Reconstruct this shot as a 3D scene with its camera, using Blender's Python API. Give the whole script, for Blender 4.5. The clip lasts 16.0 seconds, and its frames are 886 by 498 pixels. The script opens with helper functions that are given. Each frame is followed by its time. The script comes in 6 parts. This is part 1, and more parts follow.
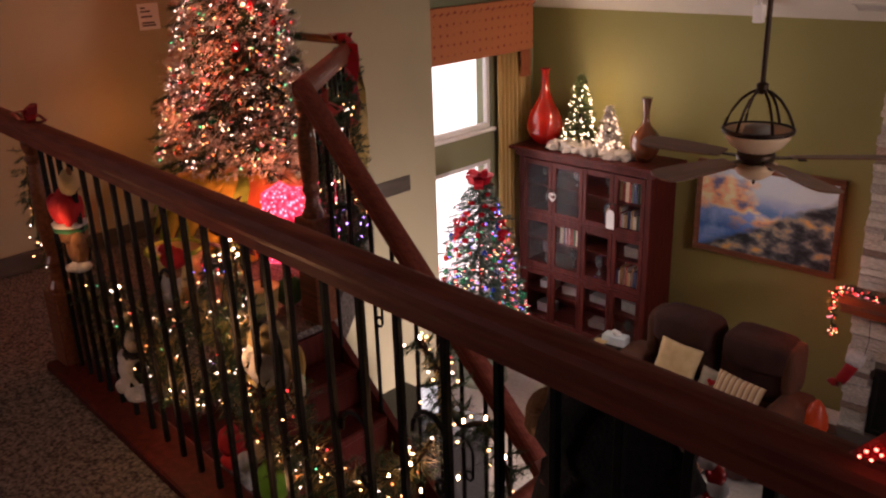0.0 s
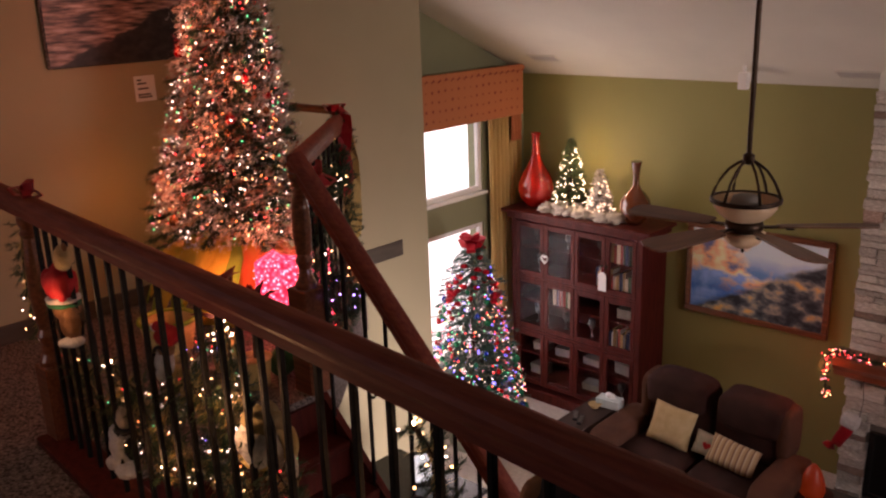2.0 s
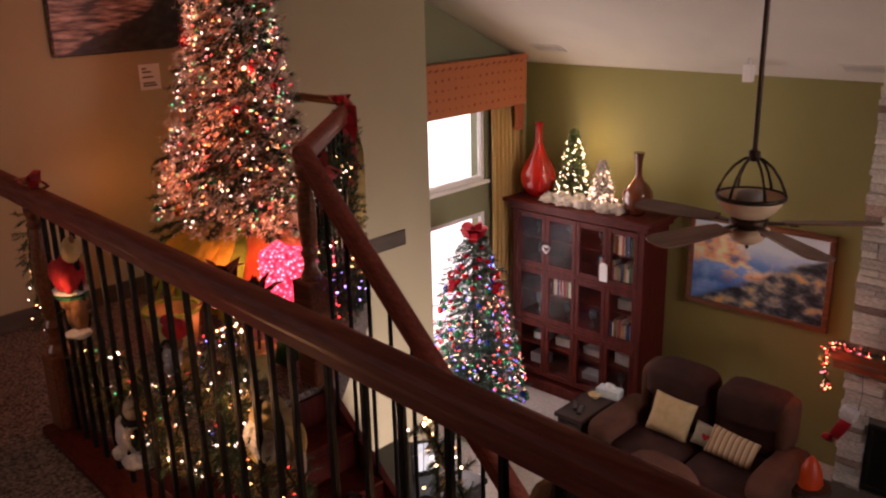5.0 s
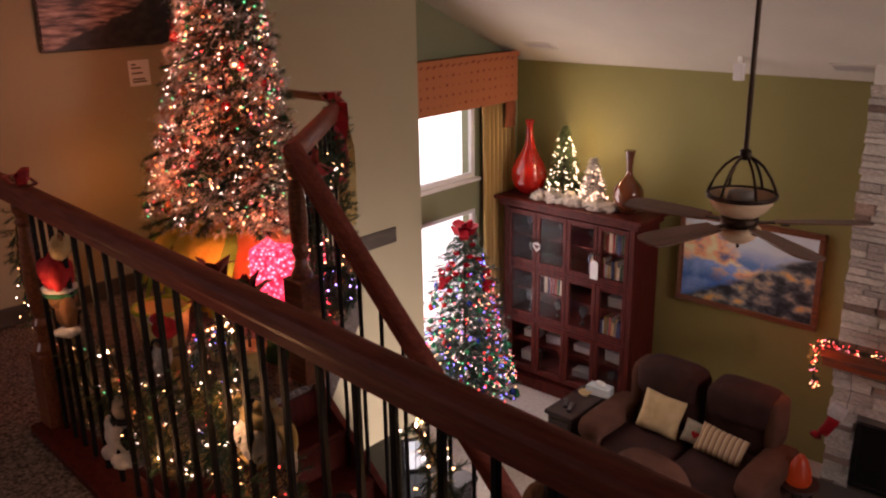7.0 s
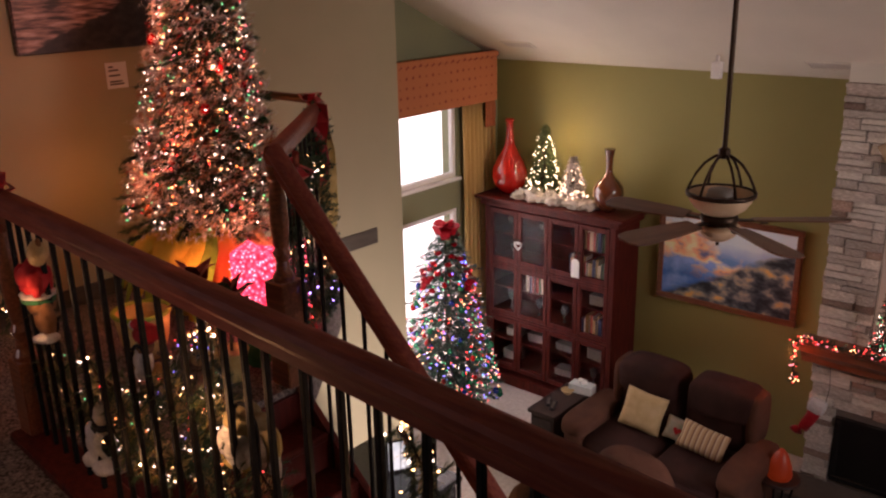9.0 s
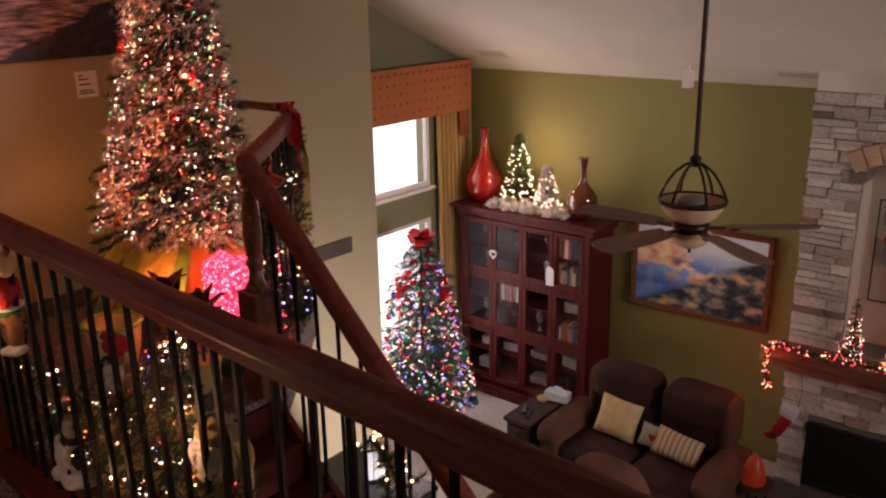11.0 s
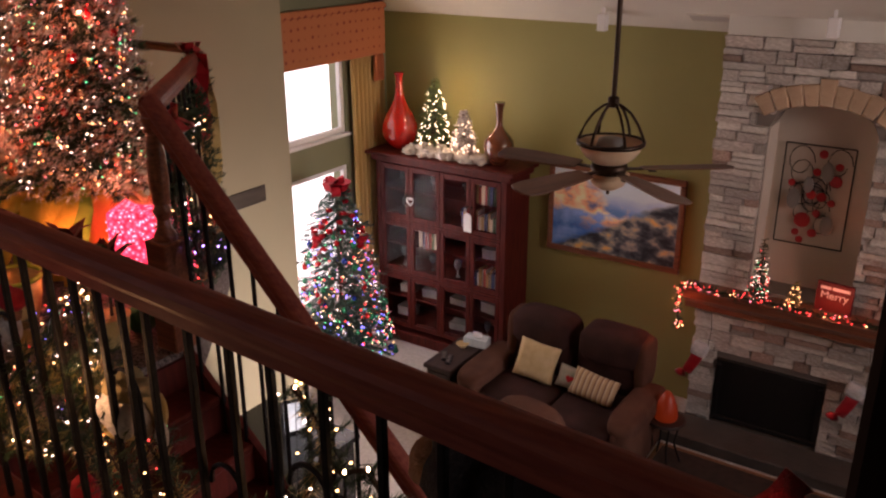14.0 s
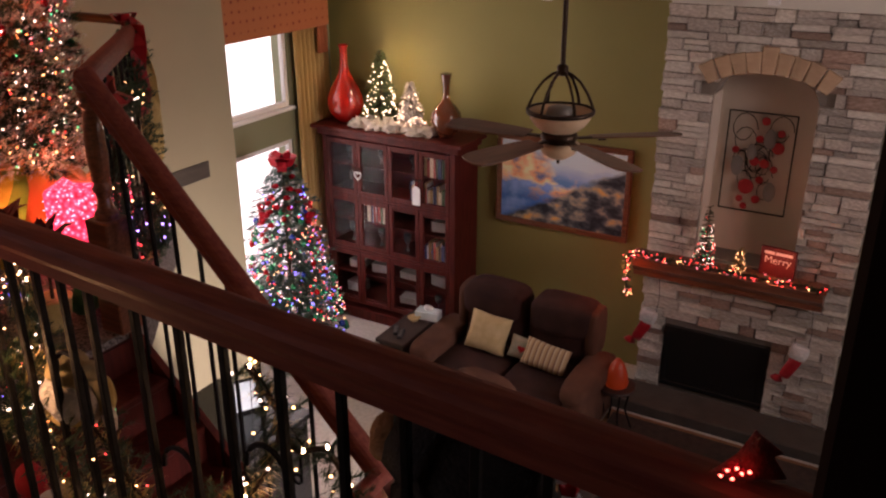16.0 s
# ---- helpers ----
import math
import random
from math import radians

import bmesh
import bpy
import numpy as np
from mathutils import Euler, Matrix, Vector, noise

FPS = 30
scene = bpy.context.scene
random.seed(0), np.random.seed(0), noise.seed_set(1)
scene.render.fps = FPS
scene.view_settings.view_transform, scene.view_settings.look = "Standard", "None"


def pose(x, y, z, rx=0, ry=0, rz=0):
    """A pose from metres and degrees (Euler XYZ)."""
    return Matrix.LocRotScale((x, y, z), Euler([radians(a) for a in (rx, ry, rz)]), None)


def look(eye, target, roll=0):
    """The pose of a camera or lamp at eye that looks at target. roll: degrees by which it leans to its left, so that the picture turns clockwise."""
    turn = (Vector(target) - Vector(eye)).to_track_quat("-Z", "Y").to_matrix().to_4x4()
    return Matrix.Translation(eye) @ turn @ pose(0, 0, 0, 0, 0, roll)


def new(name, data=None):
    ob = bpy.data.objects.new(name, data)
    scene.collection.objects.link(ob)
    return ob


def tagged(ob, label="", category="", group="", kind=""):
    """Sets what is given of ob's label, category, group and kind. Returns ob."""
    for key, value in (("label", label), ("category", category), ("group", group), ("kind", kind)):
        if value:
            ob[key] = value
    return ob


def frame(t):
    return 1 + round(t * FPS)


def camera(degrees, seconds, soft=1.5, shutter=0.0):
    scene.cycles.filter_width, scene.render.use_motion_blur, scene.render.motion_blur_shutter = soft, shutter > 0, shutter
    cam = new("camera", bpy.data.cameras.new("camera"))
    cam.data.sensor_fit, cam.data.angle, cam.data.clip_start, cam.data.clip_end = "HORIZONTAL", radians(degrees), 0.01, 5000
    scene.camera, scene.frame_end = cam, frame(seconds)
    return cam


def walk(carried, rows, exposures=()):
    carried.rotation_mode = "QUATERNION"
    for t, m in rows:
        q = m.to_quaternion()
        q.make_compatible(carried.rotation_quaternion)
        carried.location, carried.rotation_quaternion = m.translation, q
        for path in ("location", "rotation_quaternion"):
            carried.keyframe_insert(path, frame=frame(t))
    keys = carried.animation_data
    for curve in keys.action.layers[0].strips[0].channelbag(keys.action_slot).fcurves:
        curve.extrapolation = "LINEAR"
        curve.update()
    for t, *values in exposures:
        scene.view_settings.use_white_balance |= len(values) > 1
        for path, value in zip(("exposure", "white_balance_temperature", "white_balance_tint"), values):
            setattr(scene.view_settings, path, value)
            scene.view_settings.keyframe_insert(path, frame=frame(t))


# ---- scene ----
cam = camera(54.5, 16.0, 2.2)
PATH = [
    (0, (-1.536, 0.821, 4.237), (-2.837, 2.171, 3.542), -1.9),
    (0.5, (-1.539, 0.822, 4.251), (-2.845, 2.183, 3.584), -1.8),
    (1, (-1.538, 0.824, 4.275), (-2.845, 2.194, 3.631), -1.9),
    (1.5, (-1.539, 0.823, 4.294), (-2.85, 2.209, 3.694), -1.7),
    (2, (-1.534, 0.821, 4.303), (-2.848, 2.216, 3.732), -2.0),
    (2.5, (-1.534, 0.819, 4.304), (-2.852, 2.218, 3.748), -1.9),
    (3, (-1.537, 0.819, 4.307), (-2.86, 2.201, 3.725), -2.6),
    (3.5, (-1.538, 0.805, 4.327), (-2.846, 2.187, 3.71), -2.0),
    (4, (-1.543, 0.8, 4.344), (-2.858, 2.183, 3.746), -1.8),
    (6.5, (-1.565, 0.813, 4.341), (-2.854, 2.212, 3.725), -0.8),
    (7, (-1.566, 0.809, 4.348), (-2.854, 2.211, 3.736), -1.1),
    (7.5, (-1.57, 0.809, 4.349), (-2.859, 2.21, 3.738), -1.1),
    (8, (-1.567, 0.802, 4.352), (-2.855, 2.206, 3.743), -1.0),
    (8.5, (-1.571, 0.809, 4.354), (-2.84, 2.228, 3.739), -1.6),
    (9, (-1.571, 0.809, 4.356), (-2.826, 2.24, 3.741), -1.3),
    (11.5, (-1.566, 0.823, 4.351), (-2.776, 2.301, 3.756), -1.3),
    (12, (-1.573, 0.834, 4.344), (-2.772, 2.308, 3.719), -1.6),
    (12.5, (-1.588, 0.843, 4.333), (-2.761, 2.328, 3.686), -1.0),
    (13, (-1.599, 0.846, 4.333), (-2.732, 2.357, 3.675), -0.8),
    (13.5, (-1.614, 0.855, 4.32), (-2.689, 2.394, 3.629), -0.5),
    (14, (-1.622, 0.863, 4.306), (-2.659, 2.42, 3.597), -0.2),
    (14.5, (-1.628, 0.868, 4.295), (-2.628, 2.439, 3.565), 0.4),
    (15, (-1.629, 0.872, 4.291), (-2.617, 2.441, 3.541), 0.1),
    (15.5, (-1.644, 0.883, 4.289), (-2.61, 2.461, 3.53), 0.2),
    (16, (-1.658, 0.885, 4.283), (-2.58, 2.487, 3.518), -0.1),
]
walk(cam, [(t, look(e, g, r)) for t, e, g, r in PATH], [(0, 0.27, 6700, 37), (16, 0.25, 6600, 36)])

# ---- light ----
world = bpy.data.worlds.new("world")
scene.world = world
world.use_nodes = True
wn = world.node_tree
sky = wn.nodes.new("ShaderNodeTexSky")
sky.sky_type, sky.sun_disc = "NISHITA", False
sky.sun_elevation, sky.sun_rotation = radians(35), radians(200)
wn.nodes["Background"].inputs["Strength"].default_value = 0.15
wn.links.new(sky.outputs[0], wn.nodes["Background"].inputs["Color"])


def lamp(name, kind, m, energy, color, **kw):
    d = bpy.data.lights.new(name, kind)
    d.energy, d.color = energy, color
    if kind == "AREA":
        d.shape, d.size, d.size_y = "RECTANGLE", kw["size"], kw["size_y"]
        d.spread = radians(kw.get("spread", 180))
    elif kind == "SUN":
        d.angle = kw["angle"]
    else:
        d.shadow_soft_size = kw.get("soft", 0.03)
    ob = new(name, d)
    ob.matrix_world = m
    return ob


lamp("sun", "SUN", look((0, 0, 9), (6, 4, 4)), 0.6, (1, 0.95, 0.88), angle=radians(12))
# daylight in the opening of the tall window
lamp("window_daylight", "AREA", look((-7.0, 6.6, 1.75), (-4.2, 6.3, 1.7)), 34, (1, 0.93, 0.82), size=1.5, size_y=2.5)
# added fill lamps in assumed, unseen openings: east wall high and low, stair head
lamp("east_high_fill", "AREA", look((2.98, 4.9, 4.0), (-6.4, 7.2, 2.3)), 27, (1, 0.92, 0.80), size=2.2, size_y=1.1, spread=80)
lamp("east_low_fill", "AREA", look((2.98, 3.4, 1.25), (-5.0, 4.3, 0.2)), 52, (1, 0.94, 0.86), size=1.5, size_y=1.9, spread=36)
lamp("loft_fill", "AREA", look((-6.37, -1.0, 4.1), (-3.4, 2.4, 3.1)), 10, (1, 0.82, 0.72), size=1.4, size_y=1.2)
# the glow of the light strings
lamp("tree_glow", "POINT", pose(-6.08, 3.10, 3.25), 1.0, (1, 0.36, 0.08), soft=0.1)
lamp("tree_glow_back", "POINT", pose(-6.08, 3.95, 3.0), 2.2, (1, 0.42, 0.08), soft=0.1)
for k in range(7):
    a, r = -0.80 + (0.55, -0.55, 0.0)[k % 3], 0.52 - 0.052 * k
    lamp("tree_glow_front", "POINT", pose(-5.71 + r * math.cos(a), 3.49 + r * math.sin(a), 3.12 + 0.26 * k), 1.5, (1, 0.28, 0.12), soft=0.05)
lamp("gift_glow", "POINT", pose(-5.24, 3.14, 2.88), 2.6, (1, 0.32, 0.14), soft=0.04)
lamp("cabinet_top_glow", "POINT", pose(-6.25, 7.80, 2.70), 5.0, (1, 0.74, 0.38), soft=0.04)
lamp("mantel_glow", "POINT", pose(-3.72, 7.5, 1.32), 2.6, (1, 0.2, 0.06), soft=0.03)
lamp("mantel_glow_middle", "POINT", pose(-2.5, 7.54, 1.52), 1.4, (1, 0.22, 0.08), soft=0.03)
for gx, gy_, gz, watts in ((-4.62, 1.97, 3.25, 0.5), (-4.05, 1.99, 2.80, 0.6), (-3.52, 1.91, 3.2, 1.5), (-3.3, 1.96, 2.78, 0.5), (-2.82, 2.16, 3.05, 0.7)):
    lamp("garland_glow", "POINT", pose(gx, gy_, gz), watts, (1, 0.55, 0.22), soft=0.04)

# ---- materials ----


def mat(name, color, rough=0.6, metal=0.0, alt=None, scale=8.0, bump=0.0, bscale=60.0, stretch=(1, 1, 1), emit=None, power=0.0,
        spec=0.5, trans=0.0, isl=0.0, detail=4.0, coat=0.0):
    m = bpy.data.materials.new(name)
    m.use_nodes = True
    nt = m.node_tree
    b = nt.nodes["Principled BSDF"]
    b.inputs["Roughness"].default_value = rough
    b.inputs["Metallic"].default_value = metal
    b.inputs["Specular IOR Level"].default_value = spec
    b.inputs["Coat Weight"].default_value = coat
    b.inputs["Base Color"].default_value = (*color, 1)
    if trans:
        b.inputs["Transmission Weight"].default_value = trans
    if emit:
        b.inputs["Emission Color"].default_value = (*emit, 1)
        b.inputs["Emission Strength"].default_value = power
    if alt or bump:
        tc = nt.nodes.new("ShaderNodeTexCoord")
        mp = nt.nodes.new("ShaderNodeMapping")
        mp.inputs["Scale"].default_value = stretch
        nt.links.new(tc.outputs["Object"], mp.inputs["Vector"])
    if alt:
        n = nt.nodes.new("ShaderNodeTexNoise")
        n.inputs["Scale"].default_value, n.inputs["Detail"].default_value = scale, detail
        nt.links.new(mp.outputs[0], n.inputs["Vector"])
        r = nt.nodes.new("ShaderNodeValToRGB")
        r.color_ramp.elements[0].position, r.color_ramp.elements[1].position = 0.35, 0.68
        r.color_ramp.elements[0].color, r.color_ramp.elements[1].color = (*color, 1), (*alt, 1)
        nt.links.new(n.outputs["Fac"], r.inputs["Fac"])
        out = r.outputs[0]
        if isl:
            g = nt.nodes.new("ShaderNodeObjectInfo")
            hsv = nt.nodes.new("ShaderNodeHueSaturation")
            mr = nt.nodes.new("ShaderNodeMapRange")
            mr.inputs["To Min"].default_value, mr.inputs["To Max"].default_value = 1 - isl, 1 + isl
            nt.links.new(g.outputs["Random"], mr.inputs["Value"])
            nt.links.new(mr.outputs[0], hsv.inputs["Value"])
            nt.links.new(out, hsv.inputs["Color"])
            out = hsv.outputs[0]
        nt.links.new(out, b.inputs["Base Color"])
    if bump:
        n2 = nt.nodes.new("ShaderNodeTexNoise")
        n2.inputs["Scale"].default_value, n2.inputs["Detail"].default_value = bscale, 6
        nt.links.new(mp.outputs[0], n2.inputs["Vector"])
        bp = nt.nodes.new("ShaderNodeBump")
        bp.inputs["Strength"].default_value, bp.inputs["Distance"].default_value = bump, 0.02
        nt.links.new(n2.outputs["Fac"], bp.inputs["Height"])
        nt.links.new(bp.outputs[0], b.inputs["Normal"])
    return m


WALL = mat("sage_wall_paint", (0.36, 0.315, 0.19), 0.75, alt=(0.385, 0.335, 0.205), scale=1.5, bump=0.06, bscale=220)
GREEN = mat("olive_wall_paint", (0.255, 0.23, 0.072), 0.7, alt=(0.275, 0.248, 0.08), scale=1.2, bump=0.06, bscale=220)
CEIL = mat("ceiling_paint", (0.62, 0.60, 0.52), 0.85, alt=(0.66, 0.64, 0.55), scale=2, bump=0.15, bscale=90)
CARPET = mat("loft_carpet", (0.06, 0.048, 0.044), 0.95, alt=(0.34, 0.285, 0.255), scale=75, bump=0.9, bscale=130, spec=0.1)
PALECARPET = mat("pale_carpet", (0.58, 0.53, 0.47), 0.95, alt=(0.70, 0.65, 0.59), scale=30, bump=0.6, bscale=180, spec=0.1)
WOOD = mat("reddish_wood", (0.13, 0.04, 0.018), 0.3, alt=(0.24, 0.08, 0.035), scale=5, stretch=(1, 14, 14), bump=0.05, bscale=20, coat=0.3)
DARKWOOD = mat("dark_red_wood", (0.055, 0.007, 0.005), 0.5, alt=(0.10, 0.015, 0.009), scale=4, stretch=(9, 9, 1), spec=0.18)
IRON = mat("black_iron", (0.006, 0.0055, 0.0055), 0.6, 0.0, alt=(0.012, 0.011, 0.010), scale=30, spec=0.15, bump=0.15, bscale=90)
BASEB = mat("dark_baseboard", (0.06, 0.05, 0.038), 0.5, alt=(0.09, 0.075, 0.055), scale=4, stretch=(6, 1, 6))

PANEL = mat("window_wall_paint", (0.20, 0.21, 0.12), 0.75, alt=(0.22, 0.23, 0.13), scale=1.5, bump=0.06, bscale=220)
WHITE = mat("white_paint", (0.72, 0.71, 0.68), 0.45, alt=(0.78, 0.77, 0.74), scale=6)
RAILWOOD = mat("handrail_wood", (0.16, 0.036, 0.025), 0.6, alt=(0.23, 0.062, 0.038), scale=4, stretch=(1.2, 16, 16), bump=0.05, bscale=18, spec=0.22)
OUTSIDE = mat("overcast_sky", (0, 0, 0), 1, emit=(1, 0.97, 0.90), power=1.7)
GLASS = mat("clear_glass", (1, 1, 1), 0.02, trans=1.0)
GLASS.node_tree.nodes["Principled BSDF"].inputs["IOR"].default_value = 1.14
NEEDLE = mat("fir_needles", (0.012, 0.035, 0.014), 0.6, alt=(0.04, 0.085, 0.03), scale=12)
NEEDLE2 = mat("silvered_fir_needles", (0.018, 0.055, 0.035), 0.5, alt=(0.07, 0.15, 0.105), scale=12)
BARK = mat("branch_bark", (0.05, 0.03, 0.018), 0.9, alt=(0.09, 0.055, 0.03), scale=30)
TINSEL = mat("silver_tinsel", (0.62, 0.60, 0.57), 0.3, 0.0, alt=(0.85, 0.82, 0.78), scale=60)
COPPER = mat("copper_tinsel", (0.60, 0.26, 0.14), 0.3, 0.0, alt=(0.8, 0.45, 0.28), scale=60)
GOLDT = mat("gold_tinsel", (0.5, 0.36, 0.10), 0.3, 0.0, alt=(0.65, 0.5, 0.18), scale=60)
REDGLOSS = mat("red_bauble", (0.45, 0.01, 0.012), 0.15, 0.3, alt=(0.5, 0.02, 0.02), scale=5, coat=0.5)
BLUEGLOSS = mat("blue_bauble", (0.02, 0.05, 0.35), 0.15, 0.4, alt=(0.03, 0.08, 0.45), scale=5, coat=0.5)
GREENGLOSS = mat("green_bauble", (0.01, 0.2, 0.09), 0.15, 0.4, alt=(0.02, 0.26, 0.12), scale=5, coat=0.5)
SILVERGLOSS = mat("silver_bauble", (0.7, 0.7, 0.7), 0.12, 1.0, alt=(0.8, 0.8, 0.8), scale=5)


def bulb(name, c, power):
    m = mat(name, (0.02, 0.02, 0.02), 0.4, emit=c, power=power)
    return m


B_WARM = bulb("warm_white_bulb", (1, 0.52, 0.18), 9)
B_WHITE = bulb("white_bulb", (1, 0.82, 0.62), 6)
B_RED = bulb("red_bulb", (1, 0.05, 0.04), 4.5)
B_PINK = bulb("pink_bulb", (1, 0.22, 0.26), 4.5)
B_GREEN = bulb("green_bulb", (0.06, 1, 0.35), 2.2)
B_BLUE = bulb("blue_bulb", (0.18, 0.16, 1), 5)
B_ORANGE = bulb("orange_bulb", (1, 0.26, 0.06), 6)
RIBBON = mat("red_ribbon", (0.33, 0.008, 0.015), 0.35, alt=(0.42, 0.015, 0.02), scale=18, spec=0.6, bump=0.2, bscale=60)
REDFELT = mat("red_felt", (0.42, 0.012, 0.018), 0.9, alt=(0.5, 0.03, 0.03), scale=25, bump=0.4, bscale=150)
WHITEFUR = mat("white_plush", (0.62, 0.60, 0.58), 0.95, alt=(0.78, 0.76, 0.74), scale=30, bump=0.9, bscale=120)
BROWNPLUSH = mat("brown_plush", (0.22, 0.10, 0.04), 0.95, alt=(0.30, 0.15, 0.07), scale=25, bump=0.8, bscale=140)
GOLDCLOTH = mat("gold_cloth", (0.45, 0.30, 0.08), 0.6, alt=(0.6, 0.45, 0.18), scale=9, bump=0.4, bscale=60)
GREENPLUSH = mat("lime_plush", (0.16, 0.45, 0.03), 0.9, alt=(0.22, 0.55, 0.06), scale=20, bump=0.5, bscale=120)
BLACKPLUSH = mat("black_plush", (0.012, 0.011, 0.011), 0.95, alt=(0.02, 0.018, 0.018), scale=20, bump=0.6, bscale=120)
SOFA = mat("brown_upholstery", (0.030, 0.011, 0.009), 0.9, alt=(0.055, 0.020, 0.015), scale=5, bump=0.5, bscale=160, spec=0.25)
SOFA2 = mat("tan_upholstery", (0.075, 0.030, 0.018), 0.9, alt=(0.115, 0.048, 0.028), scale=5, bump=0.5, bscale=160, spec=0.25)
CREAM = mat("cream_fabric", (0.50, 0.36, 0.17), 0.9, alt=(0.60, 0.45, 0.24), scale=12, bump=0.5, bscale=140)
REDVASE = mat("red_glass_glaze", (0.56, 0.022, 0.008), 0.1, alt=(0.34, 0.010, 0.006), scale=3, coat=0.6)
BROWNVASE = mat("amber_brown_glaze", (0.16, 0.04, 0.012), 0.08, alt=(0.07, 0.018, 0.008), scale=4, coat=1.0)
COTTON = mat("cotton_snow", (0.55, 0.47, 0.38), 0.95, alt=(0.68, 0.6, 0.5), scale=20, bump=0.6, bscale=70)
STONE = mat("ledge_stone", (0.46, 0.39, 0.32), 0.9, alt=(0.72, 0.65, 0.57), scale=7, bump=0.8, bscale=35, isl=0.3)
CREAMSTONE = mat("cream_ledge_stone", (0.60, 0.54, 0.45), 0.9, alt=(0.82, 0.76, 0.67), scale=6, bump=0.7, bscale=30, isl=0.2)
ROSESTONE = mat("rose_ledge_stone", (0.30, 0.19, 0.14), 0.9, alt=(0.50, 0.36, 0.28), scale=7, bump=0.8, bscale=35, isl=0.35)
TANSTONE = mat("tan_arch_stone", (0.42, 0.28, 0.17), 0.9, alt=(0.50, 0.35, 0.22), scale=9, bump=0.6, bscale=50, isl=0.12)
MORTAR = mat("mortar", (0.2, 0.17, 0.14), 0.95, alt=(0.2, 0.17, 0.14), scale=20, bump=0.5, bscale=60)
NICHE = mat("niche_paint", (0.50, 0.43, 0.34), 0.8, alt=(0.53, 0.46, 0.37), scale=2, bump=0.05, bscale=200)
FIREBLACK = mat("firebox_black", (0.008, 0.008, 0.008), 0.25, alt=(0.014, 0.013, 0.012), scale=4)
BRONZE = mat("oiled_bronze", (0.03, 0.018, 0.012), 0.4, 0.8, alt=(0.05, 0.03, 0.018), scale=12)
BLADE = mat("fan_blade_wood", (0.11, 0.05, 0.028), 0.45, alt=(0.17, 0.08, 0.045), scale=4, stretch=(1, 9, 9))
ALABASTER = mat("alabaster_glass", (0.62, 0.42, 0.24), 0.35, alt=(0.72, 0.55, 0.36), scale=7)
CURTAIN = mat("gold_curtain", (0.46, 0.30, 0.09), 0.8, alt=(0.58, 0.40, 0.15), scale=14, stretch=(1, 1, 0.1), bump=0.2, bscale=120)
PAPER = mat("paper_white", (0.7, 0.69, 0.67), 0.7, alt=(0.75, 0.74, 0.72), scale=8)
INK = mat("printed_ink", (0.10, 0.09, 0.09), 0.8)
DARKBLUE = mat("dark_plastic", (0.02, 0.02, 0.024), 0.3)
TABLEWOOD = mat("side_table_wood", (0.022, 0.010, 0.008), 0.6, alt=(0.04, 0.017, 0.012), scale=4, stretch=(9, 1, 9))


def nodes_of(m):
    nt = m.node_tree
    return nt, nt.nodes["Principled BSDF"], nt.nodes.new("ShaderNodeTexCoord")


def ramp(nt, fac, stops):
    r = nt.nodes.new("ShaderNodeValToRGB")
    el = r.color_ramp.elements
    while len(el) < len(stops):
        el.new(0.5)
    for e, (p, c) in zip(el, stops):
        e.position, e.color = p, (*c, 1)
    nt.links.new(fac, r.inputs["Fac"])
    return r.outputs[0]


def mathn(nt, op, a, b):
    n = nt.nodes.new("ShaderNodeMath")
    n.operation = op
    for i, v in enumerate((a, b)):
        if isinstance(v, (int, float)):
            n.inputs[i].default_value = v
        else:
            nt.links.new(v, n.inputs[i])
    return n.outputs[0]


def noise_of(nt, vec, scale, detail=6):
    n = nt.nodes.new("ShaderNodeTexNoise")
    n.inputs["Scale"].default_value, n.inputs["Detail"].default_value = scale, detail
    nt.links.new(vec, n.inputs["Vector"])
    return n.outputs["Fac"]


def mixc(nt, fac, a, b):
    n = nt.nodes.new("ShaderNodeMix")
    n.data_type = "RGBA"
    nt.links.new(fac, n.inputs[0])
    nt.links.new(a, n.inputs[6])
    nt.links.new(b, n.inputs[7])
    return n.outputs[2]


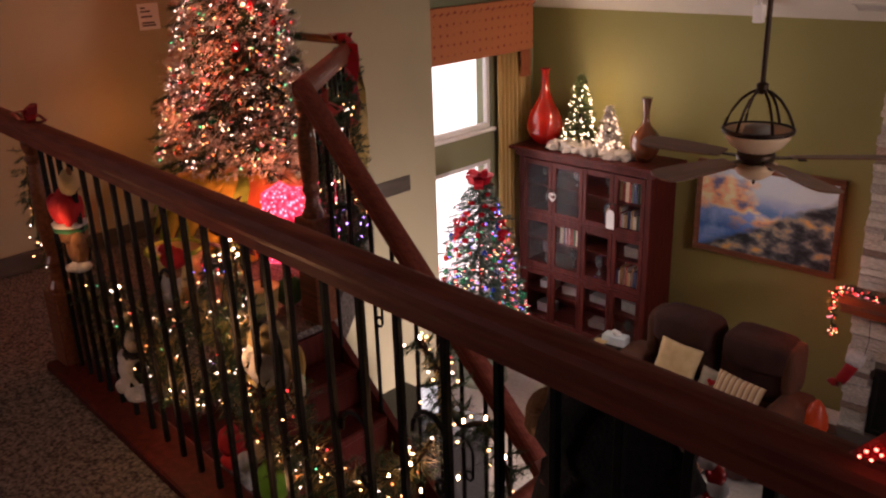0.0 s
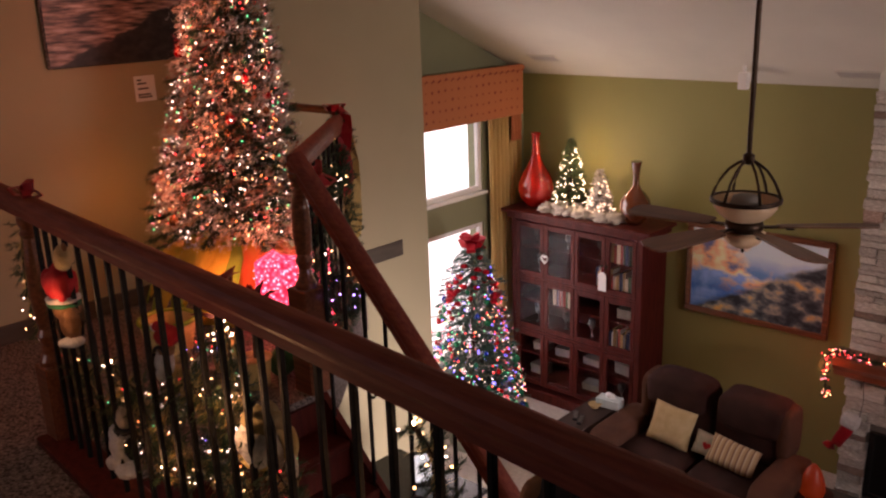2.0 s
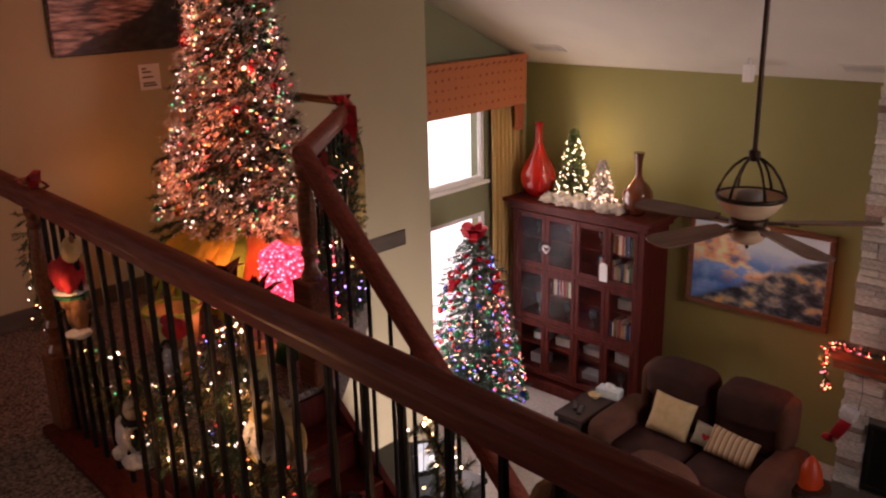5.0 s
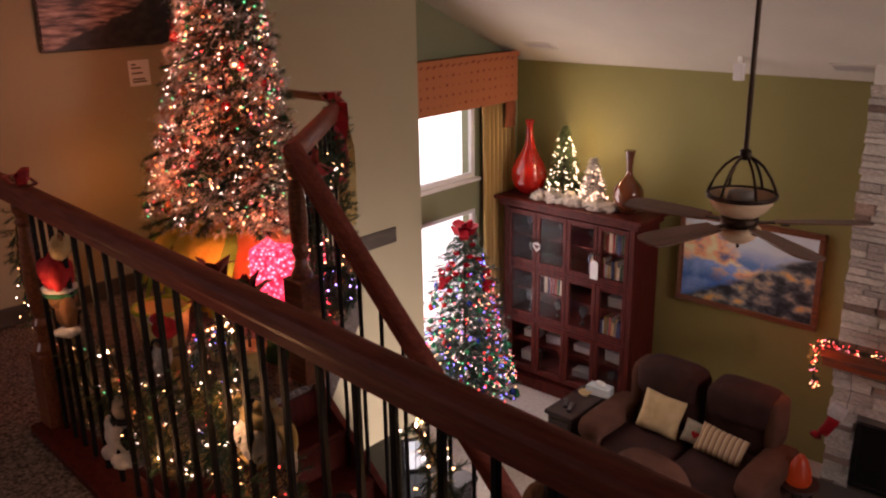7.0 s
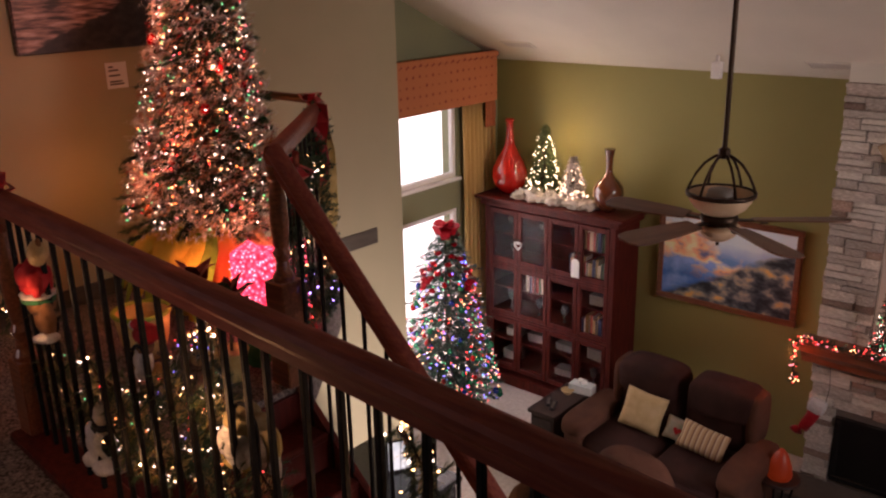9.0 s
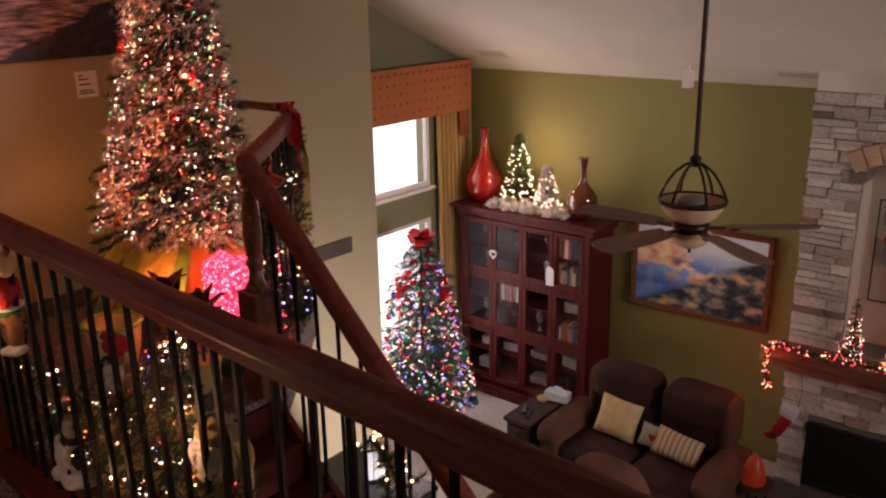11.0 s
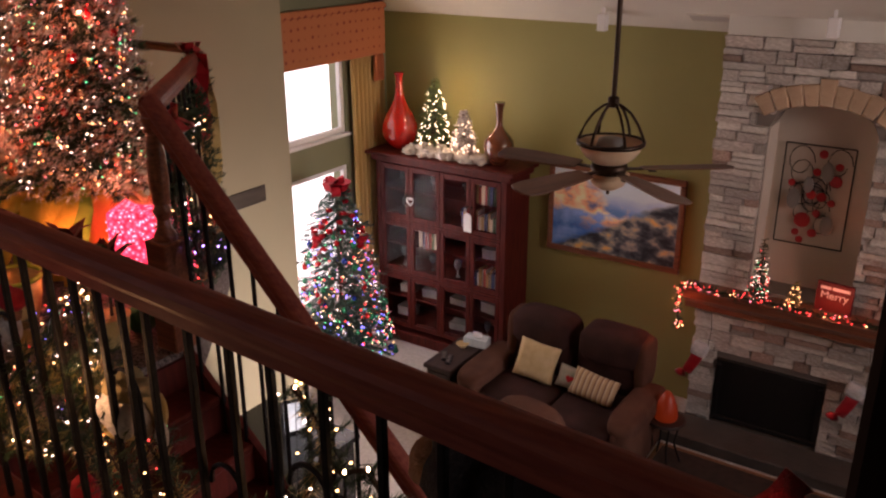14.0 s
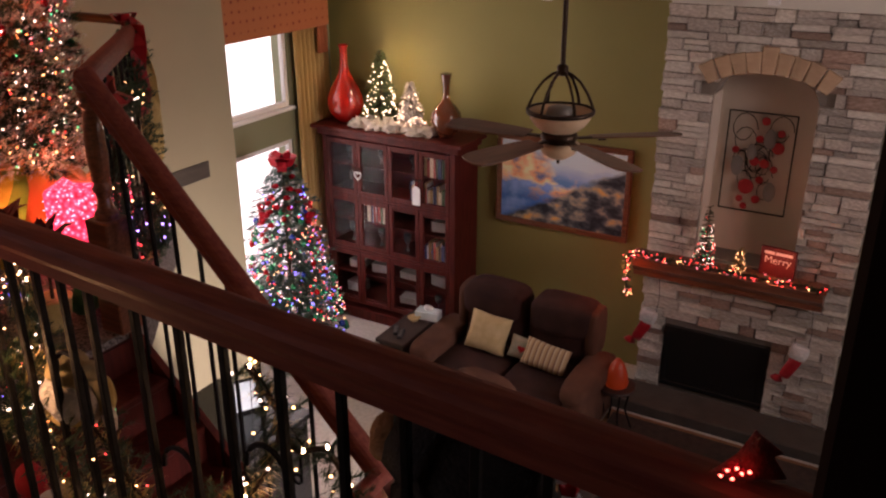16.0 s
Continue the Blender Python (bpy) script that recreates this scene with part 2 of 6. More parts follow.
def landscape():
    """A painted mountain range under a blue sky over dark trees."""
    m = mat("mountain_painting", (0.2, 0.2, 0.3), 0.5)
    nt, b, tc = nodes_of(m)
    g = tc.outputs["Generated"]
    sp = nt.nodes.new("ShaderNodeSeparateXYZ")
    nt.links.new(g, sp.inputs[0])
    x, z = sp.outputs[0], sp.outputs[2]
    n1, n2, n3 = noise_of(nt, g, 3, 8), noise_of(nt, g, 5.5, 7), noise_of(nt, g, 3, 3)
    sky_c = ramp(nt, mathn(nt, "ADD", z, mathn(nt, "MULTIPLY", n3, 0.5)), [(0.2, (0.05, 0.12, 0.32)), (0.75, (0.13, 0.27, 0.56)), (1.25, (0.55, 0.65, 0.72))])
    mount = ramp(nt, n2, [(0.36, (0.16, 0.17, 0.34)), (0.45, (0.72, 0.42, 0.25)), (0.60, (1.0, 0.84, 0.58))])
    ridge = mathn(nt, "ADD", mathn(nt, "SUBTRACT", 0.92, mathn(nt, "MULTIPLY", x, 0.55)), mathn(nt, "MULTIPLY", mathn(nt, "SUBTRACT", n1, 0.5), 1.0))
    low = mathn(nt, "ADD", mathn(nt, "SUBTRACT", 0.50, mathn(nt, "MULTIPLY", x, 0.25)), mathn(nt, "MULTIPLY", mathn(nt, "SUBTRACT", n2, 0.5), 0.9))
    inm = ramp(nt, mathn(nt, "ADD", mathn(nt, "MULTIPLY", mathn(nt, "SUBTRACT", ridge, z), 9), 0.5), [(0, (0, 0, 0)), (1, (1, 1, 1))])
    inl = ramp(nt, mathn(nt, "ADD", mathn(nt, "MULTIPLY", mathn(nt, "SUBTRACT", z, low), 9), 0.5), [(0, (0, 0, 0)), (1, (1, 1, 1))])
    trees = ramp(nt, mathn(nt, "ADD", mathn(nt, "MULTIPLY", mathn(nt, "SUBTRACT", mathn(nt, "MULTIPLY", x, 0.80), mathn(nt, "ADD", z, 0.0)), 4), mathn(nt, "ADD", mathn(nt, "MULTIPLY", n1, 0.9), mathn(nt, "MULTIPLY", n2, 0.9))), [(0.75, (0, 0, 0)), (1.0, (1, 1, 1))])
    dark = ramp(nt, noise_of(nt, g, 7, 8), [(0.40, (0.012, 0.016, 0.026)), (0.50, (0.07, 0.085, 0.10)), (0.58, (0.28, 0.26, 0.22)), (0.68, (0.62, 0.40, 0.15))])
    c = mixc(nt, inm, sky_c, mount)
    c = mixc(nt, inl, ramp(nt, n2, [(0.4, (0.06, 0.17, 0.50)), (0.65, (0.26, 0.42, 0.74))]), c)
    c = mixc(nt, trees, c, dark)
    lift = nt.nodes.new("ShaderNodeHueSaturation")
    lift.inputs["Saturation"].default_value, lift.inputs["Value"].default_value = 1.05, 1.35
    nt.links.new(c, lift.inputs["Color"])
    nt.links.new(lift.outputs[0], b.inputs["Base Color"])
    return m


def seascape():
    """A photograph of a dark shore under a red sunset."""
    m = mat("sunset_photo", (0.1, 0.05, 0.04), 0.4)
    nt, b, tc = nodes_of(m)
    g = tc.outputs["Generated"]
    mp = nt.nodes.new("ShaderNodeMapping")
    mp.inputs["Scale"].default_value = (1, 1.5, 7)
    nt.links.new(g, mp.inputs[0])
    sp = nt.nodes.new("ShaderNodeSeparateXYZ")
    nt.links.new(g, sp.inputs[0])
    z, y = sp.outputs[2], sp.outputs[1]
    waves = ramp(nt, noise_of(nt, mp.outputs[0], 4, 8), [(0.38, (0.02, 0.012, 0.015)), (0.56, (0.32, 0.2, 0.18)), (0.7, (0.6, 0.46, 0.42))])
    rock = ramp(nt, mathn(nt, "ADD", mathn(nt, "MULTIPLY", mathn(nt, "SUBTRACT", mathn(nt, "MULTIPLY", y, 0.62), z), 6), mathn(nt, "MULTIPLY", noise_of(nt, g, 6), 1.0)), [(0.5, (0, 0, 0)), (0.62, (1, 1, 1))])
    rocks = ramp(nt, noise_of(nt, g, 12), [(0.4, (0.006, 0.005, 0.006)), (0.75, (0.05, 0.035, 0.035))])
    glow = ramp(nt, z, [(0.72, (0, 0, 0)), (0.8, (1, 1, 1))])
    skyc = ramp(nt, y, [(0.1, (0.10, 0.02, 0.015)), (0.5, (0.55, 0.10, 0.02)), (0.95, (0.12, 0.03, 0.02))])
    c = mixc(nt, rock, waves, rocks)
    c = mixc(nt, glow, c, skyc)
    nt.links.new(c, b.inputs["Base Color"])
    return m


def fabric(name, c1, c2, scale):
    """A woven cloth with a small diamond motif."""
    m = mat(name, c1, 0.85)
    nt, b, tc = nodes_of(m)
    v = nt.nodes.new("ShaderNodeTexVoronoi")
    v.distance = "MANHATTAN"
    v.inputs["Scale"].default_value, v.inputs["Randomness"].default_value = scale, 0.12
    nt.links.new(tc.outputs["Object"], v.inputs["Vector"])
    c = ramp(nt, v.outputs["Distance"], [(0.25, c2), (0.42, c1)])
    nt.links.new(c, b.inputs["Base Color"])
    return m


def stripes(name, cs, scale, axis=0):
    m = mat(name, cs[0], 0.9)
    nt, b, tc = nodes_of(m)
    sp = nt.nodes.new("ShaderNodeSeparateXYZ")
    nt.links.new(tc.outputs["Object"], sp.inputs[0])
    w = mathn(nt, "FRACT", mathn(nt, "MULTIPLY", sp.outputs[axis], scale), 0)
    c = ramp(nt, w, [(0.0, cs[0]), (0.3, cs[1]), (0.5, cs[2]), (0.8, cs[0])])
    nt.links.new(c, b.inputs["Base Color"])
    return m


PAINTING, PHOTO = landscape(), seascape()
VALANCE = fabric("rust_valance_cloth", (0.42, 0.135, 0.05), (0.20, 0.025, 0.012), 11)
STRIPE = stripes("striped_cloth", ((0.45, 0.30, 0.16), (0.16, 0.06, 0.035), (0.62, 0.5, 0.33)), 22)
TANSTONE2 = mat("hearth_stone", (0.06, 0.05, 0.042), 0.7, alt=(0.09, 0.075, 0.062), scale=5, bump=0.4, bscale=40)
ENAMEL = mat("red_enamel", (0.30, 0.012, 0.012), 0.4, 0.3, alt=(0.36, 0.02, 0.02), scale=8)
PEWTER = mat("grey_pewter", (0.22, 0.21, 0.19), 0.45, 0.6, alt=(0.28, 0.27, 0.25), scale=8)
FROST = mat("pale_glassware", (0.40, 0.41, 0.42), 0.1, alt=(0.5, 0.51, 0.52), scale=8, trans=0.7)
YELLOWCLOTH = mat("yellow_cloth", (0.62, 0.40, 0.02), 0.7, alt=(0.72, 0.50, 0.05), scale=6, bump=0.3, bscale=40)
LIMECLOTH = mat("lime_cloth", (0.22, 0.33, 0.02), 0.7, alt=(0.32, 0.42, 0.05), scale=6, bump=0.3, bscale=40)
PALEGREEN = mat("pale_green_cloth", (0.35, 0.40, 0.30), 0.8, alt=(0.45, 0.5, 0.4), scale=6, bump=0.3, bscale=40)
COPPERGLOSS = mat("copper_bauble", (0.6, 0.22, 0.08), 0.15, 0.9, alt=(0.7, 0.3, 0.12), scale=5)
WHITEORN = mat("white_ornament", (0.7, 0.68, 0.66), 0.3, alt=(0.8, 0.78, 0.75), scale=8)
GIFTGLOW = mat("lit_pink_mesh", (0.5, 0.03, 0.06), 0.6, alt=(0.65, 0.08, 0.12), scale=40, bump=0.5, bscale=90, emit=(1, 0.09, 0.13), power=2.6)
GARLAND = mat("garland_needles", (0.016, 0.042, 0.018), 0.6, alt=(0.045, 0.085, 0.032), scale=14)
PAPERBOX = mat("grey_card", (0.30, 0.28, 0.26), 0.7, alt=(0.38, 0.36, 0.33), scale=8)
FROSTNEEDLE = mat("frosted_needles", (0.6, 0.55, 0.5), 0.6, alt=(0.75, 0.7, 0.66), scale=20)
B_WARMSOFT = bulb("soft_warm_bulb", (1, 0.7, 0.45), 5)
SIGNRED = mat("red_sign_paint", (0.09, 0.006, 0.006), 0.6, alt=(0.12, 0.009, 0.008), scale=10)
PAPERCLOTH = mat("printed_cloth", (0.5, 0.42, 0.33), 0.9, alt=(0.25, 0.3, 0.22), scale=9, bump=0.3, bscale=120)
TISSUE = mat("tissue_carton", (0.42, 0.52, 0.55), 0.5, alt=(0.65, 0.7, 0.7), scale=7)
ORANGEGLOW = mat("orange_lantern_glass", (0.15, 0.012, 0.005), 0.4, alt=(0.22, 0.022, 0.006), scale=6, emit=(1, 0.10, 0.01), power=0.06)
PEWTERPAINT = mat("vent_slat_paint", (0.5, 0.47, 0.43), 0.6)
GREENFELT = mat("green_felt", (0.02, 0.12, 0.05), 0.9, alt=(0.03, 0.16, 0.07), scale=25, bump=0.4, bscale=150)
CREAMFUR = mat("cream_plush", (0.5, 0.42, 0.33), 0.95, alt=(0.6, 0.52, 0.42), scale=25, bump=0.8, bscale=120)
STRAWCLOTH = mat("straw_cloth", (0.28, 0.22, 0.10), 0.9, alt=(0.40, 0.33, 0.17), scale=18, bump=0.6, bscale=80)
B_BRIGHT = bulb("bright_clear_bulb", (1, 0.66, 0.30), 30)
B_CREAM = bulb("cream_white_bulb", (1, 0.78, 0.48), 9)
YULE = mat("bright_fir_needles", (0.05, 0.09, 0.02), 0.55, alt=(0.13, 0.17, 0.05), scale=14)
B_PURPLE = bulb("purple_bulb", (0.42, 0.28, 1), 6)
POINSET = mat("poinsettia_red", (0.075, 0.006, 0.009), 0.6, alt=(0.13, 0.012, 0.014), scale=20)
LEAFGREEN = mat("leaf_green", (0.02, 0.06, 0.02), 0.5, alt=(0.035, 0.09, 0.03), scale=20)

# emission imitates the glints of the sequins
SEQ_GLINT = bulb("red_sequin_glint", (1, 0.12, 0.07), 8)
# near-black colour stands in for the shade on the unlit wall end
SHADEPOST = mat("shaded_post", (0.010, 0.005, 0.004), 0.7, alt=(0.015, 0.008, 0.005), scale=4, stretch=(9, 9, 1), spec=0.1)


def glow_mesh():
    """A lit mesh of a gift: bright spots in a pink weave."""
    mm = GIFTGLOW
    nt, b, tc = nodes_of(mm)
    v = nt.nodes.new("ShaderNodeTexVoronoi")
    v.inputs["Scale"].default_value = 42
    nt.links.new(tc.outputs["Object"], v.inputs["Vector"])
    c = ramp(nt, v.outputs["Distance"], [(0.1, (1, 0.42, 0.5)), (0.35, (0.9, 0.05, 0.10)), (0.75, (0.35, 0.006, 0.02))])
    nt.links.new(c, b.inputs["Emission Color"])


glow_mesh()
RUG = mat("dark_area_rug", (0.035, 0.022, 0.016), 0.95, alt=(0.06, 0.036, 0.026), scale=14, bump=0.6, bscale=150)

REDBOW = mat("bright_red_ribbon", (0.30, 0.006, 0.014), 0.75, alt=(0.40, 0.012, 0.02), scale=18, spec=0.15, bump=0.2, bscale=60)
SEQUIN = mat("red_sequin_cloth", (0.4, 0.008, 0.012), 0.28, alt=(0.6, 0.03, 0.03), scale=260, spec=0.8, bump=0.8, bscale=320)

# ---- geometry helpers ----


def mesh(bm, name, material, smooth=False):
    me = bpy.data.meshes.new(name)
    bmesh.ops.recalc_face_normals(bm, faces=bm.faces[:])
    bm.to_mesh(me)
    bm.free()
    for m in material if isinstance(material, (list, tuple)) else [material]:
        me.materials.append(m)
    if smooth:
        for p in me.polygons:
            p.use_smooth = True
    return me


def part(name, bm, material, parent=None, label="", smooth=False):
    ob = new(name, mesh(bm, name, material, smooth))
    if parent:
        ob.parent = parent
    if label:
        ob["label"] = label
    return ob


def thing(name, label, category, at=(0, 0, 0), rz=0, group="", kind=""):
    ob = new(name)
    ob.empty_display_size = 0.1
    ob.matrix_world = pose(*at, 0, 0, rz)
    return tagged(ob, label, category, group, kind)


def box(bm, lo, hi, bevel=0.0, seg=1, m=None):
    sz = [b - a for a, b in zip(lo, hi)]
    c = [(a + b) / 2 for a, b in zip(lo, hi)]
    r = bmesh.ops.create_cube(bm, size=1, matrix=Matrix.Translation(c) @ Matrix.Diagonal((*sz, 1)))
    vs = r["verts"]
    if bevel:
        es = list({e for v in vs for e in v.link_edges})
        r = bmesh.ops.bevel(bm, geom=es, offset=bevel, segments=seg, affect="EDGES", profile=0.5)
        vs = r["verts"] if not vs[0].is_valid else list({v for f in r["faces"] for v in f.verts} | {v for v in vs if v.is_valid})
    if m is not None:
        bmesh.ops.transform(bm, matrix=m, verts=vs)
    return bm


def boxes(*specs, bevel=0.0, seg=1):
    bm = bmesh.new()
    for lo, hi in specs:
        box(bm, lo, hi, bevel, seg)
    return bm


def lathe(bm, profile, n=24, m=None, close=True):
    """Turns a profile of (radius, height) round z."""
    rings = []
    for r, z in profile:
        rings.append([bm.verts.new((max(r, 1e-4) * math.cos(2 * math.pi * k / n), max(r, 1e-4) * math.sin(2 * math.pi * k / n), z)) for k in range(n)])
    for a, b in zip(rings, rings[1:]):
        for k in range(n):
            bm.faces.new((a[k], a[(k + 1) % n], b[(k + 1) % n], b[k]))
    if close:
        bm.faces.new(rings[0][::-1])
        bm.faces.new(rings[-1])
    if m is not None:
        bmesh.ops.transform(bm, matrix=m, verts=[v for r in rings for v in r])
    return bm


def tube(bm, pts, radius, n=8, taper=None):
    """A round bar along points."""
    pts = [Vector(p) for p in pts]
    rings = []
    for i, p in enumerate(pts):
        d = (pts[min(i + 1, len(pts) - 1)] - pts[max(i - 1, 0)]).normalized()
        up = Vector((0, 0, 1)) if abs(d.z) < 0.9 else Vector((1, 0, 0))
        a = d.cross(up).normalized()
        b = a.cross(d)
        r = radius if taper is None else radius + (taper - radius) * i / (len(pts) - 1)
        rings.append([bm.verts.new(p + r * (a * math.cos(2 * math.pi * k / n) + b * math.sin(2 * math.pi * k / n))) for k in range(n)])
    for x, y in zip(rings, rings[1:]):
        for k in range(n):
            bm.faces.new((x[k], x[(k + 1) % n], y[(k + 1) % n], y[k]))
    bm.faces.new(rings[0][::-1])
    bm.faces.new(rings[-1])
    return bm


def sweep(bm, profile, a, b):
    """A straight moulding from a to b; the profile is (across, up)."""
    a, b = Vector(a), Vector(b)
    d = (b - a).normalized()
    side = d.cross(Vector((0, 0, 1))).normalized()
    up = side.cross(d)
    rings = [[bm.verts.new(p + side * u + up * v) for u, v in profile] for p in (a, b)]
    n = len(profile)
    for k in range(n):
        bm.faces.new((rings[0][k], rings[0][(k + 1) % n], rings[1][(k + 1) % n], rings[1][k]))
    bm.faces.new(rings[0][::-1])
    bm.faces.new(rings[1])
    return bm


def blob(bm, c, r, sub=2, squash=(1, 1, 1), rough=0.0, seed=0):
    res = bmesh.ops.create_icosphere(bm, subdivisions=sub, radius=1)
    for v in res["verts"]:
        k = 1 + rough * noise.noise(v.co * 2.2 + Vector((seed, 0, 0)))
        v.co = Vector((v.co.x * r * squash[0] * k, v.co.y * r * squash[1] * k, v.co.z * r * squash[2] * k)) + Vector(c)
    return bm


# ---- the setting ----
LOFT = 2.50              # loft floor
PW = -6.40               # photo wall
WW = -7.23               # window wall
GW = 8.20                # olive wall
WEDGE = 5.81             # end of the photo wall
CZ, CS = 3.46, 0.45      # ceiling height at the olive wall, and its slope


def rail_y(x):
    return 1.874 + (-1.9 - x) * 0.0801


def structure(name, bm, material, label):
    return tagged(part(name, bm, material), label, "setting", "", "structure")


structure("floor", boxes(((-8, -3.2, -0.1), (3.2, 8.6, 0))), PALECARPET, "pale beige carpet of the living room")
structure("wall_north", boxes(((WW - 0.2, GW, 0), (3.2, GW + 0.2, 7))), GREEN, "olive green painted living room wall")
# unseen gap in the photo wall, cut only for the loft fill lamp
structure("wall_photo", boxes(((PW - 0.18, -3.2, 0), (PW, -1.75, 7)), ((PW - 0.18, -0.25, 0), (PW, WEDGE, 7)), ((PW - 0.18, -1.75, 0), (PW, -0.25, 3.45)), ((PW - 0.18, -1.75, 4.75), (PW, -0.25, 7))), WALL, "sage painted wall beside the stairs")
structure("wall_return", boxes(((WW - 0.2, WEDGE - 0.18, 0), (PW - 0.18, WEDGE, 7))), WALL, "sage painted return wall")
# unseen gaps in the east wall, cut only for its two fill lamps
structure("wall_east", boxes(((3.0, -3.2, 0), (3.2, 2.6, 7)), ((3.0, 6.0, 0), (3.2, GW, 7)), ((3.0, 4.2, 0), (3.2, 6.0, 3.4)), ((3.0, 2.6, 2.25), (3.2, 4.2, 3.4)), ((3.0, 2.6, 4.6), (3.2, 6.0, 7)), ((3.0, 2.6, 3.4), (3.2, 3.0, 4.6)), ((3.0, 2.6, 0), (3.2, 4.2, 0.25))), WALL, "plain sage wall")
structure("wall_south", boxes(((PW, -3.2, 0), (3.0, -3.0, 7))), WALL, "plain sage wall")
structure("wall_loft_end", boxes(((-1.69, 1.74, 0), (-1.30, 2.02, 6)), bevel=0.01), SHADEPOST, "post beside the loft rail, its shade put into a near-black colour")
WIN = ((5.95, 7.51), (2.315, 3.30), (0.55, 1.98))
(WY0, WY1), W1, W2 = WIN
structure("wall_west", boxes(((WW - 0.2, WEDGE, 0), (WW, WY0, 7)), ((WW - 0.2, WY1, 0), (WW, GW, 7)), ((WW - 0.2, WY0, 0), (WW, WY1, W2[0])),
                             ((WW - 0.2, WY0, W2[1]), (WW, WY1, W1[0])), ((WW - 0.2, WY0, W1[1]), (WW, WY1, 7))), PANEL, "sage painted window wall")
bm = bmesh.new()
prof = [(GW + 0.2, CZ - CS * 0.2), (4.0, CZ + CS * 4.2), (-3.2, CZ + CS * 4.2 - 0.3), (-3.2, 7), (GW + 0.2, 7)]
va = [bm.verts.new((-8, y, z)) for y, z in prof]
vb = [bm.verts.new((3.2, y, z)) for y, z in prof]
for k in range(5):
    bm.faces.new((va[k], va[(k + 1) % 5], vb[(k + 1) % 5], vb[k]))
bm.faces.new(va)
bm.faces.new(vb)
structure("ceiling", bm, CEIL, "off-white sloping vaulted ceiling")


def slab(poly, z0, z1):
    bm = bmesh.new()
    lo = [bm.verts.new((x, y, z0)) for x, y in poly]
    hi = [bm.verts.new((x, y, z1)) for x, y in poly]
    n = len(poly)
    bm.faces.new(lo[::-1])
    bm.faces.new(hi)
    for k in range(n):
        bm.faces.new((lo[k], lo[(k + 1) % n], hi[(k + 1) % n], hi[k]))
    return bm


EDGE = rail_y(-4.62) + 0.05
structure("loft_floor", slab([(PW, -3.0), (3.0, -3.0), (3.0, rail_y(3.0) + 0.05), (-4.62, EDGE), (PW, EDGE)], 2.24, LOFT), CARPET, "speckled brown loft carpet")
structure("landing_floor", slab([(PW, EDGE), (-4.55, EDGE), (-4.55, 3.16), (-5.45, 4.25), (PW, 4.25)], 2.24, LOFT - 0.004), CARPET, "speckled brown landing carpet")
structure("stair_wall", boxes(((-4.6, 1.72, 0), (-1.69, 1.90, 2.24))), WALL, "sage wall under the loft edge")
structure("baseboard", boxes(((PW, -3.0, LOFT), (PW + 0.016, 3.5, LOFT + 0.11)), bevel=0.004), BASEB, "dark stained baseboard on the loft")
structure("trim", boxes(((PW, 4.3, 2.26), (PW + 0.016, 5.50, 2.39)), bevel=0.004), BASEB, "dark wooden trim board on the wall")

# window with frames, panes, panel and sill
for i, (z0, z1) in enumerate((W1, W2)):
    w = structure(f"window_{i + 1}", boxes(((WW - 0.07, WY0, z0), (WW - 0.015, WY0 + 0.05, z1)), ((WW - 0.07, WY1 - 0.05, z0), (WW - 0.015, WY1, z1)),
                  ((WW - 0.07, WY0 + 0.05, z0), (WW - 0.015, WY1 - 0.05, z0 + 0.05)), ((WW - 0.07, WY0 + 0.05, z1 - 0.05), (WW - 0.015, WY1 - 0.05, z1)), bevel=0.006), WHITE, "white framed window with bright daylight")
    g = part("pane", boxes(((WW - 0.048, WY0 + 0.05, z0 + 0.05), (WW - 0.041, WY1 - 0.05, z1 - 0.05))), GLASS, w)
    g.visible_shadow = False
    part("window_sill", boxes(((WW - 0.015, WY0 - 0.03, z0 - 0.03), (WW + 0.05, WY1 + 0.03, z0 + 0.002)), bevel=0.006), WHITE, w)
structure("backdrop", boxes(((WW - 0.9, 3.5, -0.5), (WW - 0.85, 9.5, 4.6))), OUTSIDE, "bright overcast sky outside the window")

# staircase that goes down beside the loft
st = thing("staircase", "reddish wooden staircase going down from the loft", "staircase", (-4.55, 2.5, LOFT))
RISE, RUN = 0.18, 0.19
bmt = boxes(((0, -0.54, -0.04), (RUN + 0.03, 0.62, 0)), bevel=0.008)
tread = mesh(bmt, "tread", DARKWOOD)
bmr = boxes(((0, -0.54, -RISE), (0.02, 0.62, -0.04)))
riser = mesh(bmr, "riser", DARKWOOD)
for k in range(14):
    o = new("tread", tread)
    o.parent = st
    o.location = (k * RUN, 0, -(k + 1) * RISE)
    o = new("riser", riser)
    o.parent = st
    o.location = (k * RUN, 0, -k * RISE)
bm = bmesh.new()
for y0 in (0.62,):
    pts = [(0, 0.02), (14 * RUN, -14 * RISE + 0.02), (14 * RUN, -14 * RISE - 0.16), (0.0, -0.30)]
    a = [bm.verts.new((x, y0, z)) for x, z in pts]
    c = [bm.verts.new((x, y0 + 0.035, z)) for x, z in pts]
    bm.faces.new(a)
    bm.faces.new(c[::-1])
    for k in range(4):
        bm.faces.new((a[k], a[(k + 1) % 4], c[(k + 1) % 4], c[k]))
part("stringer", bm, DARKWOOD, st)

# ---- balustrades ----
RAILPROF = [(-0.036, 0.008), (-0.036, 0.030), (-0.030, 0.045), (-0.020, 0.054), (-0.008, 0.057), (0.008, 0.057), (0.020, 0.054), (0.030, 0.045), (0.036, 0.030), (0.036, 0.008), (0.028, -0.008),
            (0.028, -0.036), (-0.028, -0.036), (-0.028, -0.008)]


